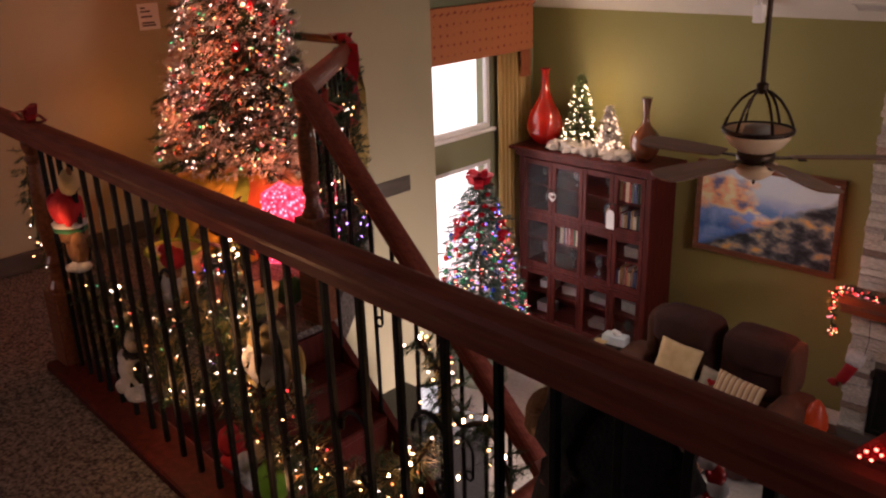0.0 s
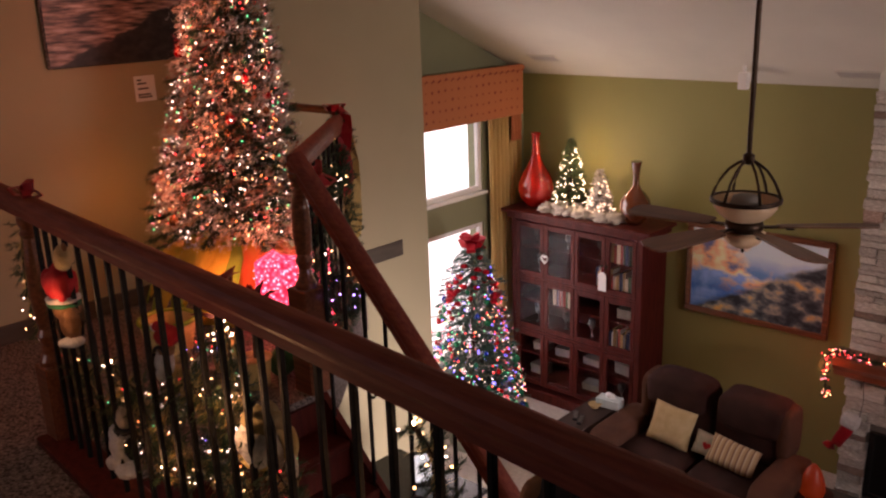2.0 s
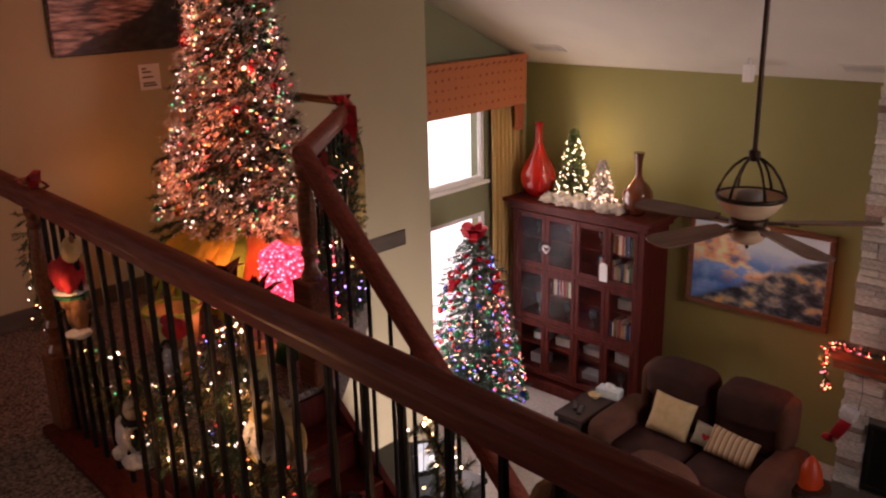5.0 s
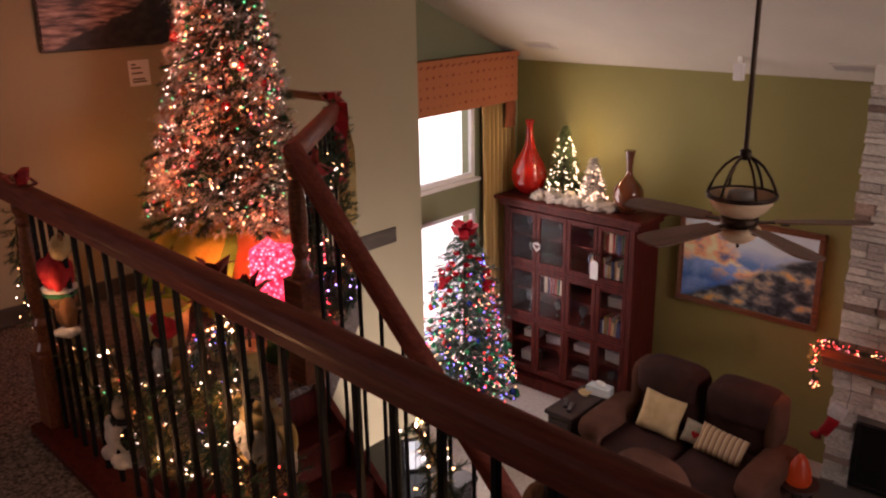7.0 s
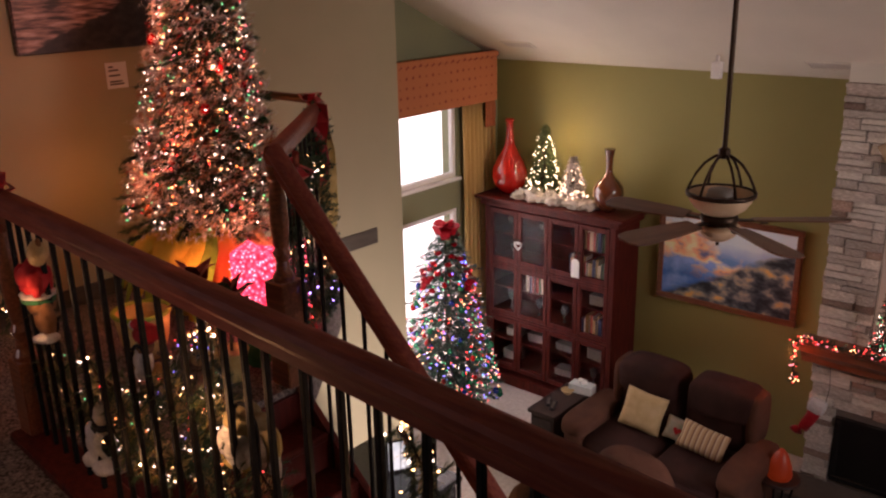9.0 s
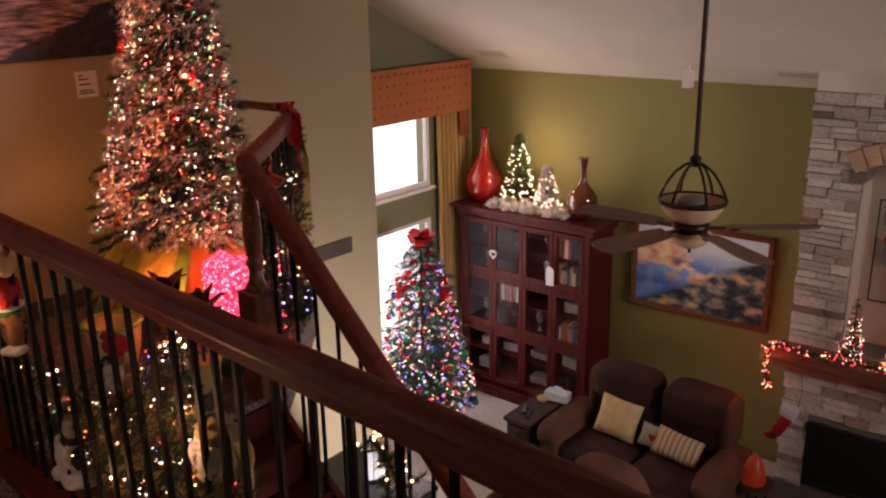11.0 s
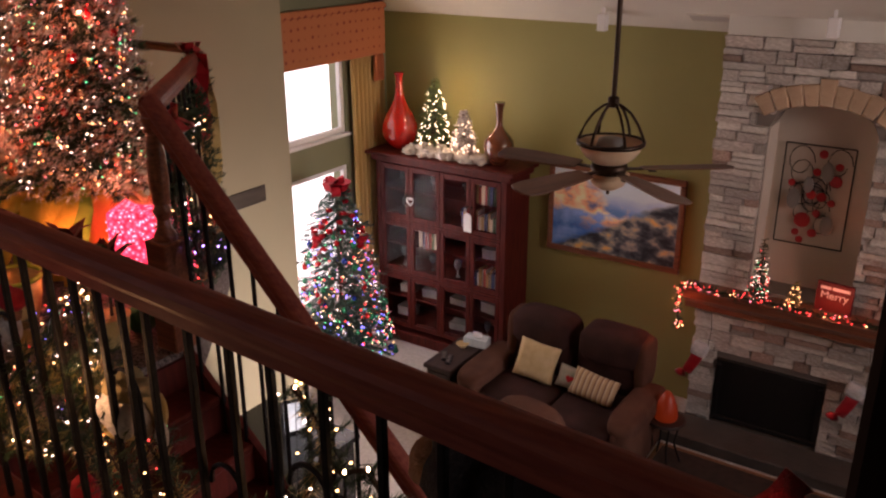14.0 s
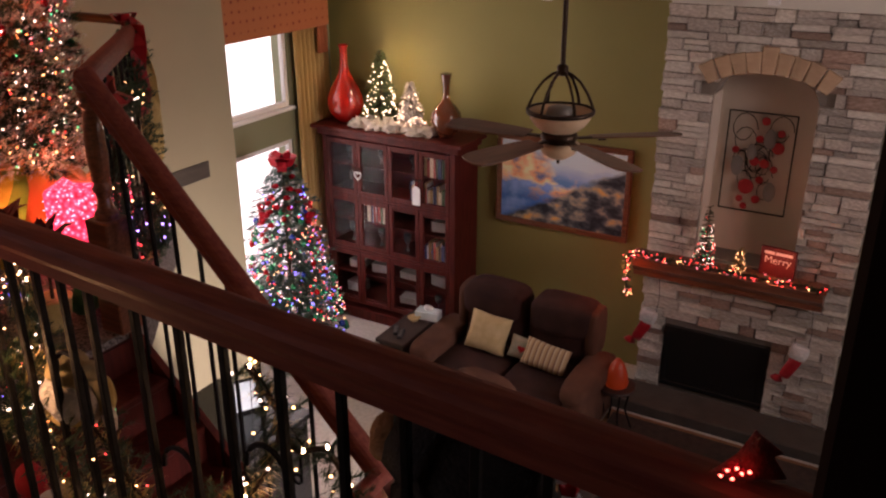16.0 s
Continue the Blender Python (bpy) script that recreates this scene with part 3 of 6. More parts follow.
def newel_profile(h):
    return [(0.05, 0), (0.05, 0.02), (0.034, 0.05), (0.028, 0.09), (0.042, 0.13), (0.03, 0.16), (0.036, 0.3 * h), (0.044, 0.5 * h), (0.04, 0.7 * h),
            (0.028, 0.86 * h), (0.042, 0.89 * h), (0.03, 0.92 * h), (0.042, 0.96 * h), (0.042, h)]


def newel(name, at, z0, ztop, parent, square=0.36, side=0.062):
    bm = bmesh.new()
    box(bm, (at[0] - side, at[1] - side, z0), (at[0] + side, at[1] + side, z0 + square), 0.006)
    lathe(bm, newel_profile(ztop - z0 - square), 20, Matrix.Translation((at[0], at[1], z0 + square)))
    return part(name, bm, WOOD, parent)


loft = thing("loft_railing", "reddish wooden handrail on black iron balusters along the loft", "railing")
XL, XR = -5.05, -1.69
bm = bmesh.new()
sweep(bm, RAILPROF, (-5.5, rail_y(-5.5), 3.532), (XR, rail_y(XR), 3.532))
part("handrail", bm, RAILWOOD, loft, "glossy reddish brown wooden handrail")
bm = bmesh.new()
sweep(bm, [(-0.085, 0), (-0.085, 0.026), (-0.075, 0.032), (0.075, 0.032), (0.085, 0.026), (0.085, 0)], (-5.1, rail_y(-5.1) - 0.02, LOFT), (XR, rail_y(XR) - 0.02, LOFT))
part("base_rail", bm, DARKWOOD, loft)
newel("newel_post", (XL, rail_y(XL)), LOFT, 3.50, loft, 0.36, 0.055)
bal = mesh(boxes(((-0.0085, -0.0085, 0), (0.0085, 0.0085, 0.975)), bevel=0.002), "baluster", IRON)
BX = [-1.80, -1.92, -2.05, -2.18, -2.32, -2.46, -2.61, -2.76, -2.89, -3.03, -3.19, -3.29, -3.39, -3.50, -3.62, -3.75, -3.88, -4.01, -4.14, -4.26, -4.40, -4.53, -4.65, -4.76, -4.86, -4.96]
for x in BX:
    o = new("baluster", bal)
    o.parent = loft
    o.location = (x, rail_y(x), LOFT + 0.03)


def scroll(cx, cz, s):
    """An iron arch with curled ends between two balusters."""
    pts = []
    for k in range(15):
        a = math.pi * k / 14
        pts.append((cx - s * math.cos(a), 0, cz + 0.10 + s * math.sin(a) * 1.15))
    for sgn in (1,):
        for k in range(1, 16):
            a = k * 0.42
            r = s * 0.55 * (1 - k / 20)
            pts.append((cx + s - sgn * 0 - r * 0 + (math.cos(a) - 1) * r, 0, cz + 0.10 - 0.10 - math.sin(a) * r))
    return pts


for x0, z0 in ((-4.59, 3.0), (-3.95, 3.08), (-3.34, 3.10), (-2.96, 2.98), (-2.68, 3.10)):
    bm = bmesh.new()
    tube(bm, [(p[0], rail_y(p[0]) + 0.012, p[2]) for p in scroll(x0, z0, 0.058)], 0.0065, 6)
    part("iron_scroll", bm, IRON, loft)

stair = thing("stair_railing", "reddish wooden stair handrail with black iron balusters", "railing")
N2 = (-4.585, 3.13)
R2A, R2B = Vector((-4.60, 3.13, 3.615)), Vector((-3.22, 3.11, 2.235))
bm = bmesh.new()
sweep(bm, RAILPROF, R2A, R2B)
part("handrail", bm, RAILWOOD, stair, "sloping reddish brown wooden handrail")
bm = bmesh.new()
sweep(bm, RAILPROF, (-4.60, 3.13, 3.585), (-5.44, 4.14, 3.60))
part("landing_handrail", bm, RAILWOOD, stair)
bm = bmesh.new()
sweep(bm, [(u * 0.55, v * 0.5) for u, v in RAILPROF], (-5.47, 4.16, 3.645), (PW + 0.002, 4.16, 3.645))
part("wall_handrail", bm, WOOD, stair, "slim reddish wooden rail")
bm = bmesh.new()
sweep(bm, RAILPROF, (-3.22, 2.72, 2.2), (-3.22, 3.75, 2.2))
part("lower_handrail", bm, RAILWOOD, stair)
newel("newel_post", N2, LOFT, 3.56, stair, 0.52, 0.066)
newel("end_post", (-5.44, 4.16), LOFT, 3.57, stair, 0.3, 0.04)
newel("lower_newel_post", (-3.22, 3.11), 0.0, 2.19, stair, 1.3, 0.05)
for k in range(10):
    x = -4.44 + 0.128 * k
    zt = R2A.z + (x - R2A.x) * (R2B.z - R2A.z) / (R2B.x - R2A.x) - 0.03
    zb = max(LOFT - (x + 4.55) * 0.9474 - 0.14, 0)
    bm = boxes(((x - 0.0075, 3.115, zb), (x + 0.0075, 3.13, zt)), bevel=0.002)
    part("baluster", bm, IRON, stair)
for k in range(9):
    f = (k + 0.7) / 9.5
    x, y = N2[0] + (-5.44 - N2[0]) * f, 3.13 + 1.01 * f
    part("baluster", boxes(((x - 0.007, y - 0.007, LOFT), (x + 0.007, y + 0.007, 3.57)), bevel=0.002), IRON, stair)
for k in range(4):
    y = 3.2 + 0.13 * k
    part("baluster", boxes(((-3.227, y - 0.007, 0.0), (-3.213, y + 0.007, 2.19)), bevel=0.002), IRON, stair)
for x0, z0 in ((-4.2, 2.62), (-3.68, 2.05), (-3.42, 1.85)):
    bm = bmesh.new()
    tube(bm, [(p[0], 3.12, p[2]) for p in scroll(x0, z0, 0.064)], 0.0065, 6)
    part("iron_scroll", bm, IRON, stair)

# ---- living room: window dressing, pictures, chimney ----


def cushion(bm, lo, hi, e=0.35, n=10, sag=0.0):
    """A stuffed block with rounded sides, from lo to hi."""
    c = [(a + b) / 2 for a, b in zip(lo, hi)]
    h = [(b - a) / 2 for a, b in zip(lo, hi)]
    sp = lambda v, p: math.copysign(abs(v) ** p, v)
    rings = []
    for i in range(1, n):
        u = -math.pi / 2 + math.pi * i / n
        ring = []
        for k in range(2 * n):
            w = 2 * math.pi * k / (2 * n)
            x, y, z = sp(math.cos(u), e) * sp(math.cos(w), e), sp(math.cos(u), e) * sp(math.sin(w), e), sp(math.sin(u), e)
            k2 = 1 + 0.03 * noise.noise(Vector((x * 2 + c[0], y * 2 + c[1], z * 2)))
            ring.append(bm.verts.new((c[0] + h[0] * x * k2, c[1] + h[1] * y * k2, c[2] + h[2] * z * k2 - sag * (1 - x * x))))
        rings.append(ring)
    m = 2 * n
    for a, b in zip(rings, rings[1:]):
        for k in range(m):
            bm.faces.new((a[k], a[(k + 1) % m], b[(k + 1) % m], b[k]))
    bm.faces.new(rings[0][::-1])
    bm.faces.new(rings[-1])
    return bm


def pleats(bm, x0, depth, y0, y1, z0, z1, waves, rows=6, flare=0.0):
    """A hanging cloth with folds, as a closed sheet."""
    n = waves * 8
    front, back = [], []
    for r in range(rows + 1):
        z = z1 + (z0 - z1) * r / rows
        f, b = [], []
        for k in range(n + 1):
            y = y0 + (y1 - y0) * k / n
            d = depth * (0.5 + 0.5 * math.sin(2 * math.pi * waves * k / n + 0.4 * math.sin(r * 0.7))) * (0.7 + 0.3 * r / rows)
            f.append(bm.verts.new((x0 + d + 0.01, y, z)))
            b.append(bm.verts.new((x0 + d, y, z)))
        front.append(f)
        back.append(b)
    for g, flip in ((front, False), (back, True)):
        for r in range(rows):
            for k in range(n):
                q = (g[r][k], g[r + 1][k], g[r + 1][k + 1], g[r][k + 1])
                bm.faces.new(q[::-1] if flip else q)
    for k in range(n):
        bm.faces.new((front[0][k], front[0][k + 1], back[0][k + 1], back[0][k]))
        bm.faces.new((front[-1][k], back[-1][k], back[-1][k + 1], front[-1][k + 1]))
    for r in range(rows):
        bm.faces.new((front[r][0], back[r][0], back[r + 1][0], front[r + 1][0]))
        bm.faces.new((front[r][-1], front[r + 1][-1], back[r + 1][-1], back[r][-1]))
    return bm


v = thing("valance", "rust orange patterned fabric valance over the window", "valance", (WW, 6.7, 2.96))
part("board", boxes(((0, -1.4, 0.105), (0.17, 1.288, 0.60)), bevel=0.012, seg=2), VALANCE, v)
bm = bmesh.new()
box(bm, (0.165, -1.41, 0.555), (0.19, 1.292, 0.62), 0.008)
part("piping", bm, VALANCE, v)
bm = bmesh.new()
pleats(bm, 0.10, 0.06, 1.13, 1.288, -0.16, 0.12, 3)
part("jabot", bm, VALANCE, v)
c = thing("curtain", "pleated gold curtain hanging to the floor", "curtain", (WW, 7.80, 0))
bm = bmesh.new()
pleats(bm, 0.03, 0.085, -0.265, 0.27, 0.01, 3.08, 8)
part("drape", bm, CURTAIN, c, smooth=True)

p = thing("framed_painting", "mountain landscape painting in a wooden frame", "painting", (-4.557, GW, 1.71))
W, H = 0.678, 0.447
part("canvas", boxes(((-W + 0.05, -0.03, -H + 0.05), (W - 0.05, -0.005, H - 0.05))), PAINTING, p)
for lo, hi in (((-W, -0.05, -H), (W, -0.001, -H + 0.055)), ((-W, -0.05, H - 0.055), (W, -0.001, H)), ((-W, -0.05, -H + 0.055), (-W + 0.055, -0.001, H - 0.055)),
               ((W - 0.055, -0.05, -H + 0.055), (W, -0.001, H - 0.055))):
    part("frame_bar", boxes((lo, hi), bevel=0.012, seg=2), WOOD, p)
p = thing("canvas_print", "seaside sunset photograph on a stretched canvas", "picture", (PW, 3.325, 4.27))
part("canvas", boxes(((0.001, -0.456, -0.30), (0.04, 0.456, 0.30)), bevel=0.006), PHOTO, p)
for lo, hi in (((0.0005, -0.43, -0.28), (0.001, 0.43, -0.25)), ((0.0005, -0.43, 0.25), (0.001, 0.43, 0.28))):
    part("stretcher_bar", boxes((lo, hi)), WOOD, p)
p = thing("wall_card", "small white printed card on the wall", "card", (PW, 3.43, 3.813))
part("card", boxes(((0.0005, -0.066, -0.075), (0.008, 0.066, 0.075)), bevel=0.001), PAPER, p)
for z, w0, w1 in ((0.05, -0.05, -0.02), (0.03, -0.05, 0.01), (-0.05, -0.05, 0.04), (-0.035, -0.05, 0.03), (0.0, -0.05, 0.02)):
    part("text_bar", boxes(((0.008, w0, z - 0.005), (0.0088, w1, z + 0.005))), INK, p)

# chimney breast with ledge stone
CX0, CX1, CY, CTOP = -3.57, -1.93, 7.80, 3.49
NX0, NX1, NZ0, NSP, NRISE = -3.175, -2.385, 1.42, 2.80, 0.22
FX0, FX1, FZ0, FZ1 = -3.358, -2.45, 0.115, 0.722
ch = thing("chimney_breast", "stacked ledge stone chimney breast with an arched niche", "fireplace", (0, 0, 0))
yb, yf = GW, CY + 0.03
for lo, hi in (((CX0, yf, 0), (FX0, yb, NZ0)), ((FX1, yf, 0), (CX1, yb, NZ0)), ((FX0, yf, FZ1), (FX1, yb, NZ0)), ((FX0, yf, 0), (FX1, yb, FZ0)),
               ((CX0, yf, NZ0), (NX0, yb, CTOP)), ((NX1, yf, NZ0), (CX1, yb, CTOP))):
    part("core_pier", boxes((lo, hi)), MORTAR, ch)
NC, NHW = (NX0 + NX1) / 2, (NX1 - NX0) / 2


def arch_z(x):
    return NSP + NRISE * math.sqrt(max(0, 1 - ((x - NC) / NHW) ** 2)) * 0.98


bm = bmesh.new()
seg = 14
outline = [(NX0 + (NX1 - NX0) * k / seg, arch_z(NX0 + (NX1 - NX0) * k / seg)) for k in range(seg + 1)]
front = [[bm.verts.new((x, y, z)) for x, z in outline] for y in (yf, yb)]
upper = [[bm.verts.new((x, y, CTOP)) for x, z in outline] for y in (yf, yb)]
for k in range(seg):
    bm.faces.new((front[0][k], front[0][k + 1], upper[0][k + 1], upper[0][k]))
    bm.faces.new((front[1][k], upper[1][k], upper[1][k + 1], front[1][k + 1]))
    bm.faces.new((front[0][k], front[1][k], front[1][k + 1], front[0][k + 1]))
    bm.faces.new((upper[0][k], upper[0][k + 1], upper[1][k + 1], upper[1][k]))
for k in (0, seg):
    bm.faces.new((front[0][k], upper[0][k], upper[1][k], front[1][k]))
part("arch_core", bm, MORTAR, ch)
part("niche_back", boxes(((NX0, GW - 0.09, NZ0), (NX1, GW - 0.002, NSP + NRISE))), NICHE, ch)
part("niche_side", boxes(((NX0 + 0.001, yf + 0.01, NZ0), (NX0 + 0.012, GW - 0.09, NSP))), NICHE, ch)
part("niche_side", boxes(((NX1 - 0.012, yf + 0.01, NZ0), (NX1 - 0.001, GW - 0.09, NSP))), NICHE, ch)
part("soffit", boxes(((CX0, CY, CTOP), (CX1, GW, CTOP + 0.22))), CEIL, ch)
# voussoirs
for k in range(9):
    f = (k + 0.5) / 9
    x = NX0 - 0.05 + (NX1 - NX0 + 0.10) * f
    tilt = (f - 0.5) * 66
    hgt = 0.21 if k == 4 else 0.165
    bm = bmesh.new()
    box(bm, (-0.046, -0.03, 0), (0.046, 0.03, hgt), 0.008)
    for vv in bm.verts:
        vv.co.x *= 1 + 0.36 * vv.co.z / hgt
    o = part("voussoir", bm, TANSTONE, ch)
    o.matrix_local = pose(x, CY, NSP - 0.015 + NRISE * math.sqrt(max(0, 1 - ((x - NC) / (NHW + 0.09)) ** 2)), 0, tilt, 0)
stone_mesh = []
rs = random.Random(4)
for k in range(6):
    bm = bmesh.new()
    box(bm, (-0.5, -0.5, -0.5), (0.5, 0.5, 0.5), 0.06)
    for vv in bm.verts:
        if vv.co.y < 0:
            vv.co += Vector((rs.uniform(-.03, .03), rs.uniform(-.22, .16), rs.uniform(-.05, .05)))
    stone_mesh.append(mesh(bm, "stone", (STONE, CREAMSTONE, ROSESTONE, STONE, CREAMSTONE, STONE)[k]))


def stone_free(xa, xb, za, zb):
    spans = [(xa, xb)]
    cuts = []
    if zb > NZ0 and za < NSP - 0.02:
        cuts.append((NX0, NX1))
    elif zb > NSP - 0.02 and za < NSP + NRISE + 0.07:
        cuts.append((NX0 - 0.1, NX1 + 0.1) if za < NSP + 0.1 else (NX0 + 0.04, NX1 - 0.04))
    if zb > FZ0 and za < FZ1:
        cuts.append((FX0, FX1))
    for c0, c1 in cuts:
        spans = [s for a, b in spans for s in ((a, min(b, c0)), (max(a, c1), b)) if s[1] - s[0] > 0.03]
    return spans


z = 0.02
while z < CTOP - 0.02:
    hgt = min(rs.choice((0.048, 0.06, 0.075, 0.09, 0.105)), CTOP - z)
    x = CX0 - rs.uniform(0, 0.02)
    while x < CX1 - 0.03:
        w = rs.uniform(0.12, 0.34)
        xe = CX1 + rs.uniform(0, 0.015) if x + w > CX1 - 0.08 else x + w
        for a, b in stone_free(x, xe, z, z + hgt):
            pieces = [(a, b, z, z + hgt)]
            if hgt > 0.085 and rs.random() < 0.4 and b - a > 0.1:
                pieces = [(a, b, z, z + hgt * 0.5), (a, b, z + hgt * 0.5, z + hgt)]
            for pa, pb, qa, qb in pieces:
                o = new("stone", rs.choice(stone_mesh))
                o.parent = ch
                d = rs.uniform(0.05, 0.085)
                o.location = ((pa + pb) / 2, CY + 0.025, (qa + qb) / 2)
                o.scale = (pb - pa - 0.006, d, qb - qa - 0.006)
        x = xe
    z += hgt
# firebox
fb = thing("firebox", "black glass-fronted gas fireplace insert", "fireplace insert", ((FX0 + FX1) / 2, CY, FZ0))
w2, hh = (FX1 - FX0) / 2, FZ1 - FZ0
part("liner", boxes(((-w2, 0.12, 0), (w2, 0.36, 0.01)), ((-w2, 0.35, 0.01), (w2, 0.36, hh)), ((-w2, 0.12, 0.01), (-w2 + 0.01, 0.35, hh)), ((w2 - 0.01, 0.12, 0.01), (w2, 0.35, hh)), ((-w2 + 0.01, 0.12, hh - 0.01), (w2 - 0.01, 0.35, hh))), FIREBLACK, fb)
for lo, hi in (((-w2 + 0.004, 0.0, 0.002), (w2 - 0.004, 0.05, 0.05)), ((-w2 + 0.004, 0.0, hh - 0.05), (w2 - 0.004, 0.05, hh - 0.003)), ((-w2 + 0.004, 0.0, 0.05), (-w2 + 0.05, 0.05, hh - 0.05)), ((w2 - 0.05, 0.0, 0.05), (w2 - 0.004, 0.05, hh - 0.05))):
    part("frame_bar", boxes((lo, hi), bevel=0.005), FIREBLACK, fb)
part("glass_front", boxes(((-w2 + 0.05, 0.02, 0.05), (w2 - 0.05, 0.028, hh - 0.05))), FIREBLACK, fb)
for k in range(3):
    bm = bmesh.new()
    tube(bm, [(-0.25 + 0.06 * k, 0.2 + 0.05 * k, 0.05 + 0.04 * k), (0.22 + 0.02 * k, 0.24 - 0.03 * k, 0.06 + 0.05 * k)], 0.035, 8)
    part("log", bm, BARK, fb)
# hearth slab in a dark stone colour
structure("hearth", boxes(((CX0 - 0.25, 7.38, 0), (CX1 + 0.15, CY - 0.03, 0.11)), bevel=0.01), TANSTONE2, "dark stone hearth slab on the floor")
mt = thing("mantel_shelf", "reddish wooden mantel shelf beam", "mantel", (-2.875, CY, 1.20))
bm = bmesh.new()
sweep(bm, [(0.0, 0.0), (0.12, 0.0), (0.13, 0.05), (0.19, 0.11), (0.20, 0.185), (0.0, 0.185)], (-0.77, 0, 0), (0.77, 0, 0))
part("beam", bm, WOOD, mt)
part("top_board", boxes(((-0.79, -0.235, 0.185), (0.79, 0.0, 0.205)), bevel=0.006), WOOD, mt)

ar = thing("metal_wall_art", "iron wall art with red discs and scrolls in a frame", "wall art", (-2.815, GW - 0.115, 2.22))
aw, ah = 0.265, 0.42
bm = bmesh.new()
for a, b in (((-aw, -ah), (aw, -ah)), ((aw, -ah), (aw, ah)), ((aw, ah), (-aw, ah)), ((-aw, ah), (-aw, -ah))):
    tube(bm, [(a[0], 0, a[1]), (b[0], 0, b[1])], 0.006, 6)
part("frame", bm, IRON, ar)
ra = random.Random(11)
for k in range(14):
    bm = bmesh.new()
    cx, cz, s = ra.uniform(-.15, .15), ra.uniform(-.29, .29), ra.uniform(.06, .11)
    tube(bm, [(cx + s * math.cos(a * 0.5) * (1 - a * 0.03), 0.004, cz + s * math.sin(a * 0.5) * (1 - a * 0.03) * 1.3) for a in range(13)], 0.004, 5)
    part("wire_loop", bm, IRON, ar)
for k, (dx, dz, r, m) in enumerate(((0.03, .36, .035, 0), (.16, .27, .032, 0), (-.18, .10, .03, 0), (.0, .21, .032, 0), (-.02, .02, .04, 0), (.06, .01, .04, 0), (.14, -.03, .03, 0), (.15, .15, .05, 0), (-.06, -.2, .065, 0), (.04, -.13, .032, 0), (-.1, -.31, .03, 0),
                                    (.03, -.3, .036, 0), (-.06, -.37, .03, 0), (-.15, -.03, .052, 1), (.08, .22, .05, 1), (.13, -.22, .05, 1), (-.05, .1, .04, 1))):
    bm = bmesh.new()
    lathe(bm, [(0.001, -0.006), (r * 0.8, -0.004), (r, 0), (r * 0.8, 0.004), (0.001, 0.006)], 16, pose(0, -0.012, 0, 90, 0, 0))
    o = part("disc", bm, ENAMEL if not m else PEWTER, ar)
    o.location = (dx, -0.006 - 0.001 * k, dz)
    o.scale = (1, 1, 1.7) if m else (1, 1, 1)

# ---- cabinet ----
cab = thing("display_cabinet", "dark red wooden display cabinet with glass doors", "cabinet", (-6.23, 8.17, 0))
X0, X1, DY, CH = -0.78, 0.78, -0.47, 2.06
part("side_panel", boxes(((X0, DY + 0.03, 0.06), (X0 + 0.03, 0, CH)), bevel=0.004), DARKWOOD, cab)
part("side_panel", boxes(((X1 - 0.03, DY + 0.03, 0.06), (X1, 0, CH)), bevel=0.004), DARKWOOD, cab)
part("back_panel", boxes(((X0 + 0.03, -0.02, 0.06), (X1 - 0.03, 0, CH))), DARKWOOD, cab)
part("plinth", boxes(((X0 - 0.02, DY - 0.01, 0), (X1 + 0.02, -0.001, 0.12)), bevel=0.01, seg=2), DARKWOOD, cab)
part("top_board", boxes(((X0 - 0.10, DY - 0.06, CH + 0.02), (X1 + 0.10, 0.0, CH + 0.055)), bevel=0.01, seg=2), DARKWOOD, cab)
part("cornice", boxes(((X0 - 0.05, DY - 0.02, CH - 0.05), (X1 + 0.05, -0.001, CH + 0.02)), bevel=0.015, seg=2), DARKWOOD, cab)
SHELVES = (0.22, 0.51, 0.82, 1.115, 1.405, 1.715)
for z in SHELVES:
    part("shelf", boxes(((X0 + 0.03, DY + 0.06, z - 0.012), (X1 - 0.03, -0.02, z + 0.01)), bevel=0.002), DARKWOOD, cab)
COLS = ((-0.72, -0.36), (-0.36, 0.015), (0.015, 0.375), (0.375, 0.72))
ROWS = ((0.18, 0.785), (0.82, 1.385), (1.415, 1.995))
for c0, c1 in COLS:
    for r0, r1 in ROWS:
        d = part("door", boxes(((c0 + 0.002, DY, r0), (c0 + 0.047, DY + 0.028, r1)), ((c1 - 0.047, DY, r0), (c1 - 0.002, DY + 0.028, r1)), ((c0 + 0.047, DY, r0), (c1 - 0.047, DY + 0.028, r0 + 0.055)), ((c0 + 0.047, DY, r1 - 0.055), (c1 - 0.047, DY + 0.028, r1)), bevel=0.004), DARKWOOD, cab)
        g = part("glass_pane", boxes(((c0 + 0.045, DY + 0.012, r0 + 0.05), (c1 - 0.045, DY + 0.016, r1 - 0.05))), GLASS, d)
        g.visible_shadow = False
for sx in (X0, X1 - 0.06):
    part("stile", boxes(((sx, DY + 0.002, 0.12), (sx + 0.06, DY + 0.03, CH - 0.05)), bevel=0.003), DARKWOOD, cab)
for r in (0.803, 1.40):
    part("rail", boxes(((X0 + 0.06, DY + 0.004, r - 0.016), (X1 - 0.06, DY + 0.03, r + 0.012)), bevel=0.003), DARKWOOD, cab)
for (c0, c1), side in zip(COLS, (1, 0, 1, 0)):
    bm = bmesh.new()
    lathe(bm, [(0.006, 0), (0.006, 0.012), (0.014, 0.018), (0.012, 0.028), (0.002, 0.031)], 12, pose(c1 - 0.024 if side else c0 + 0.024, DY, 1.70, 90, 0, 0))
    part("knob", bm, BRONZE, cab)

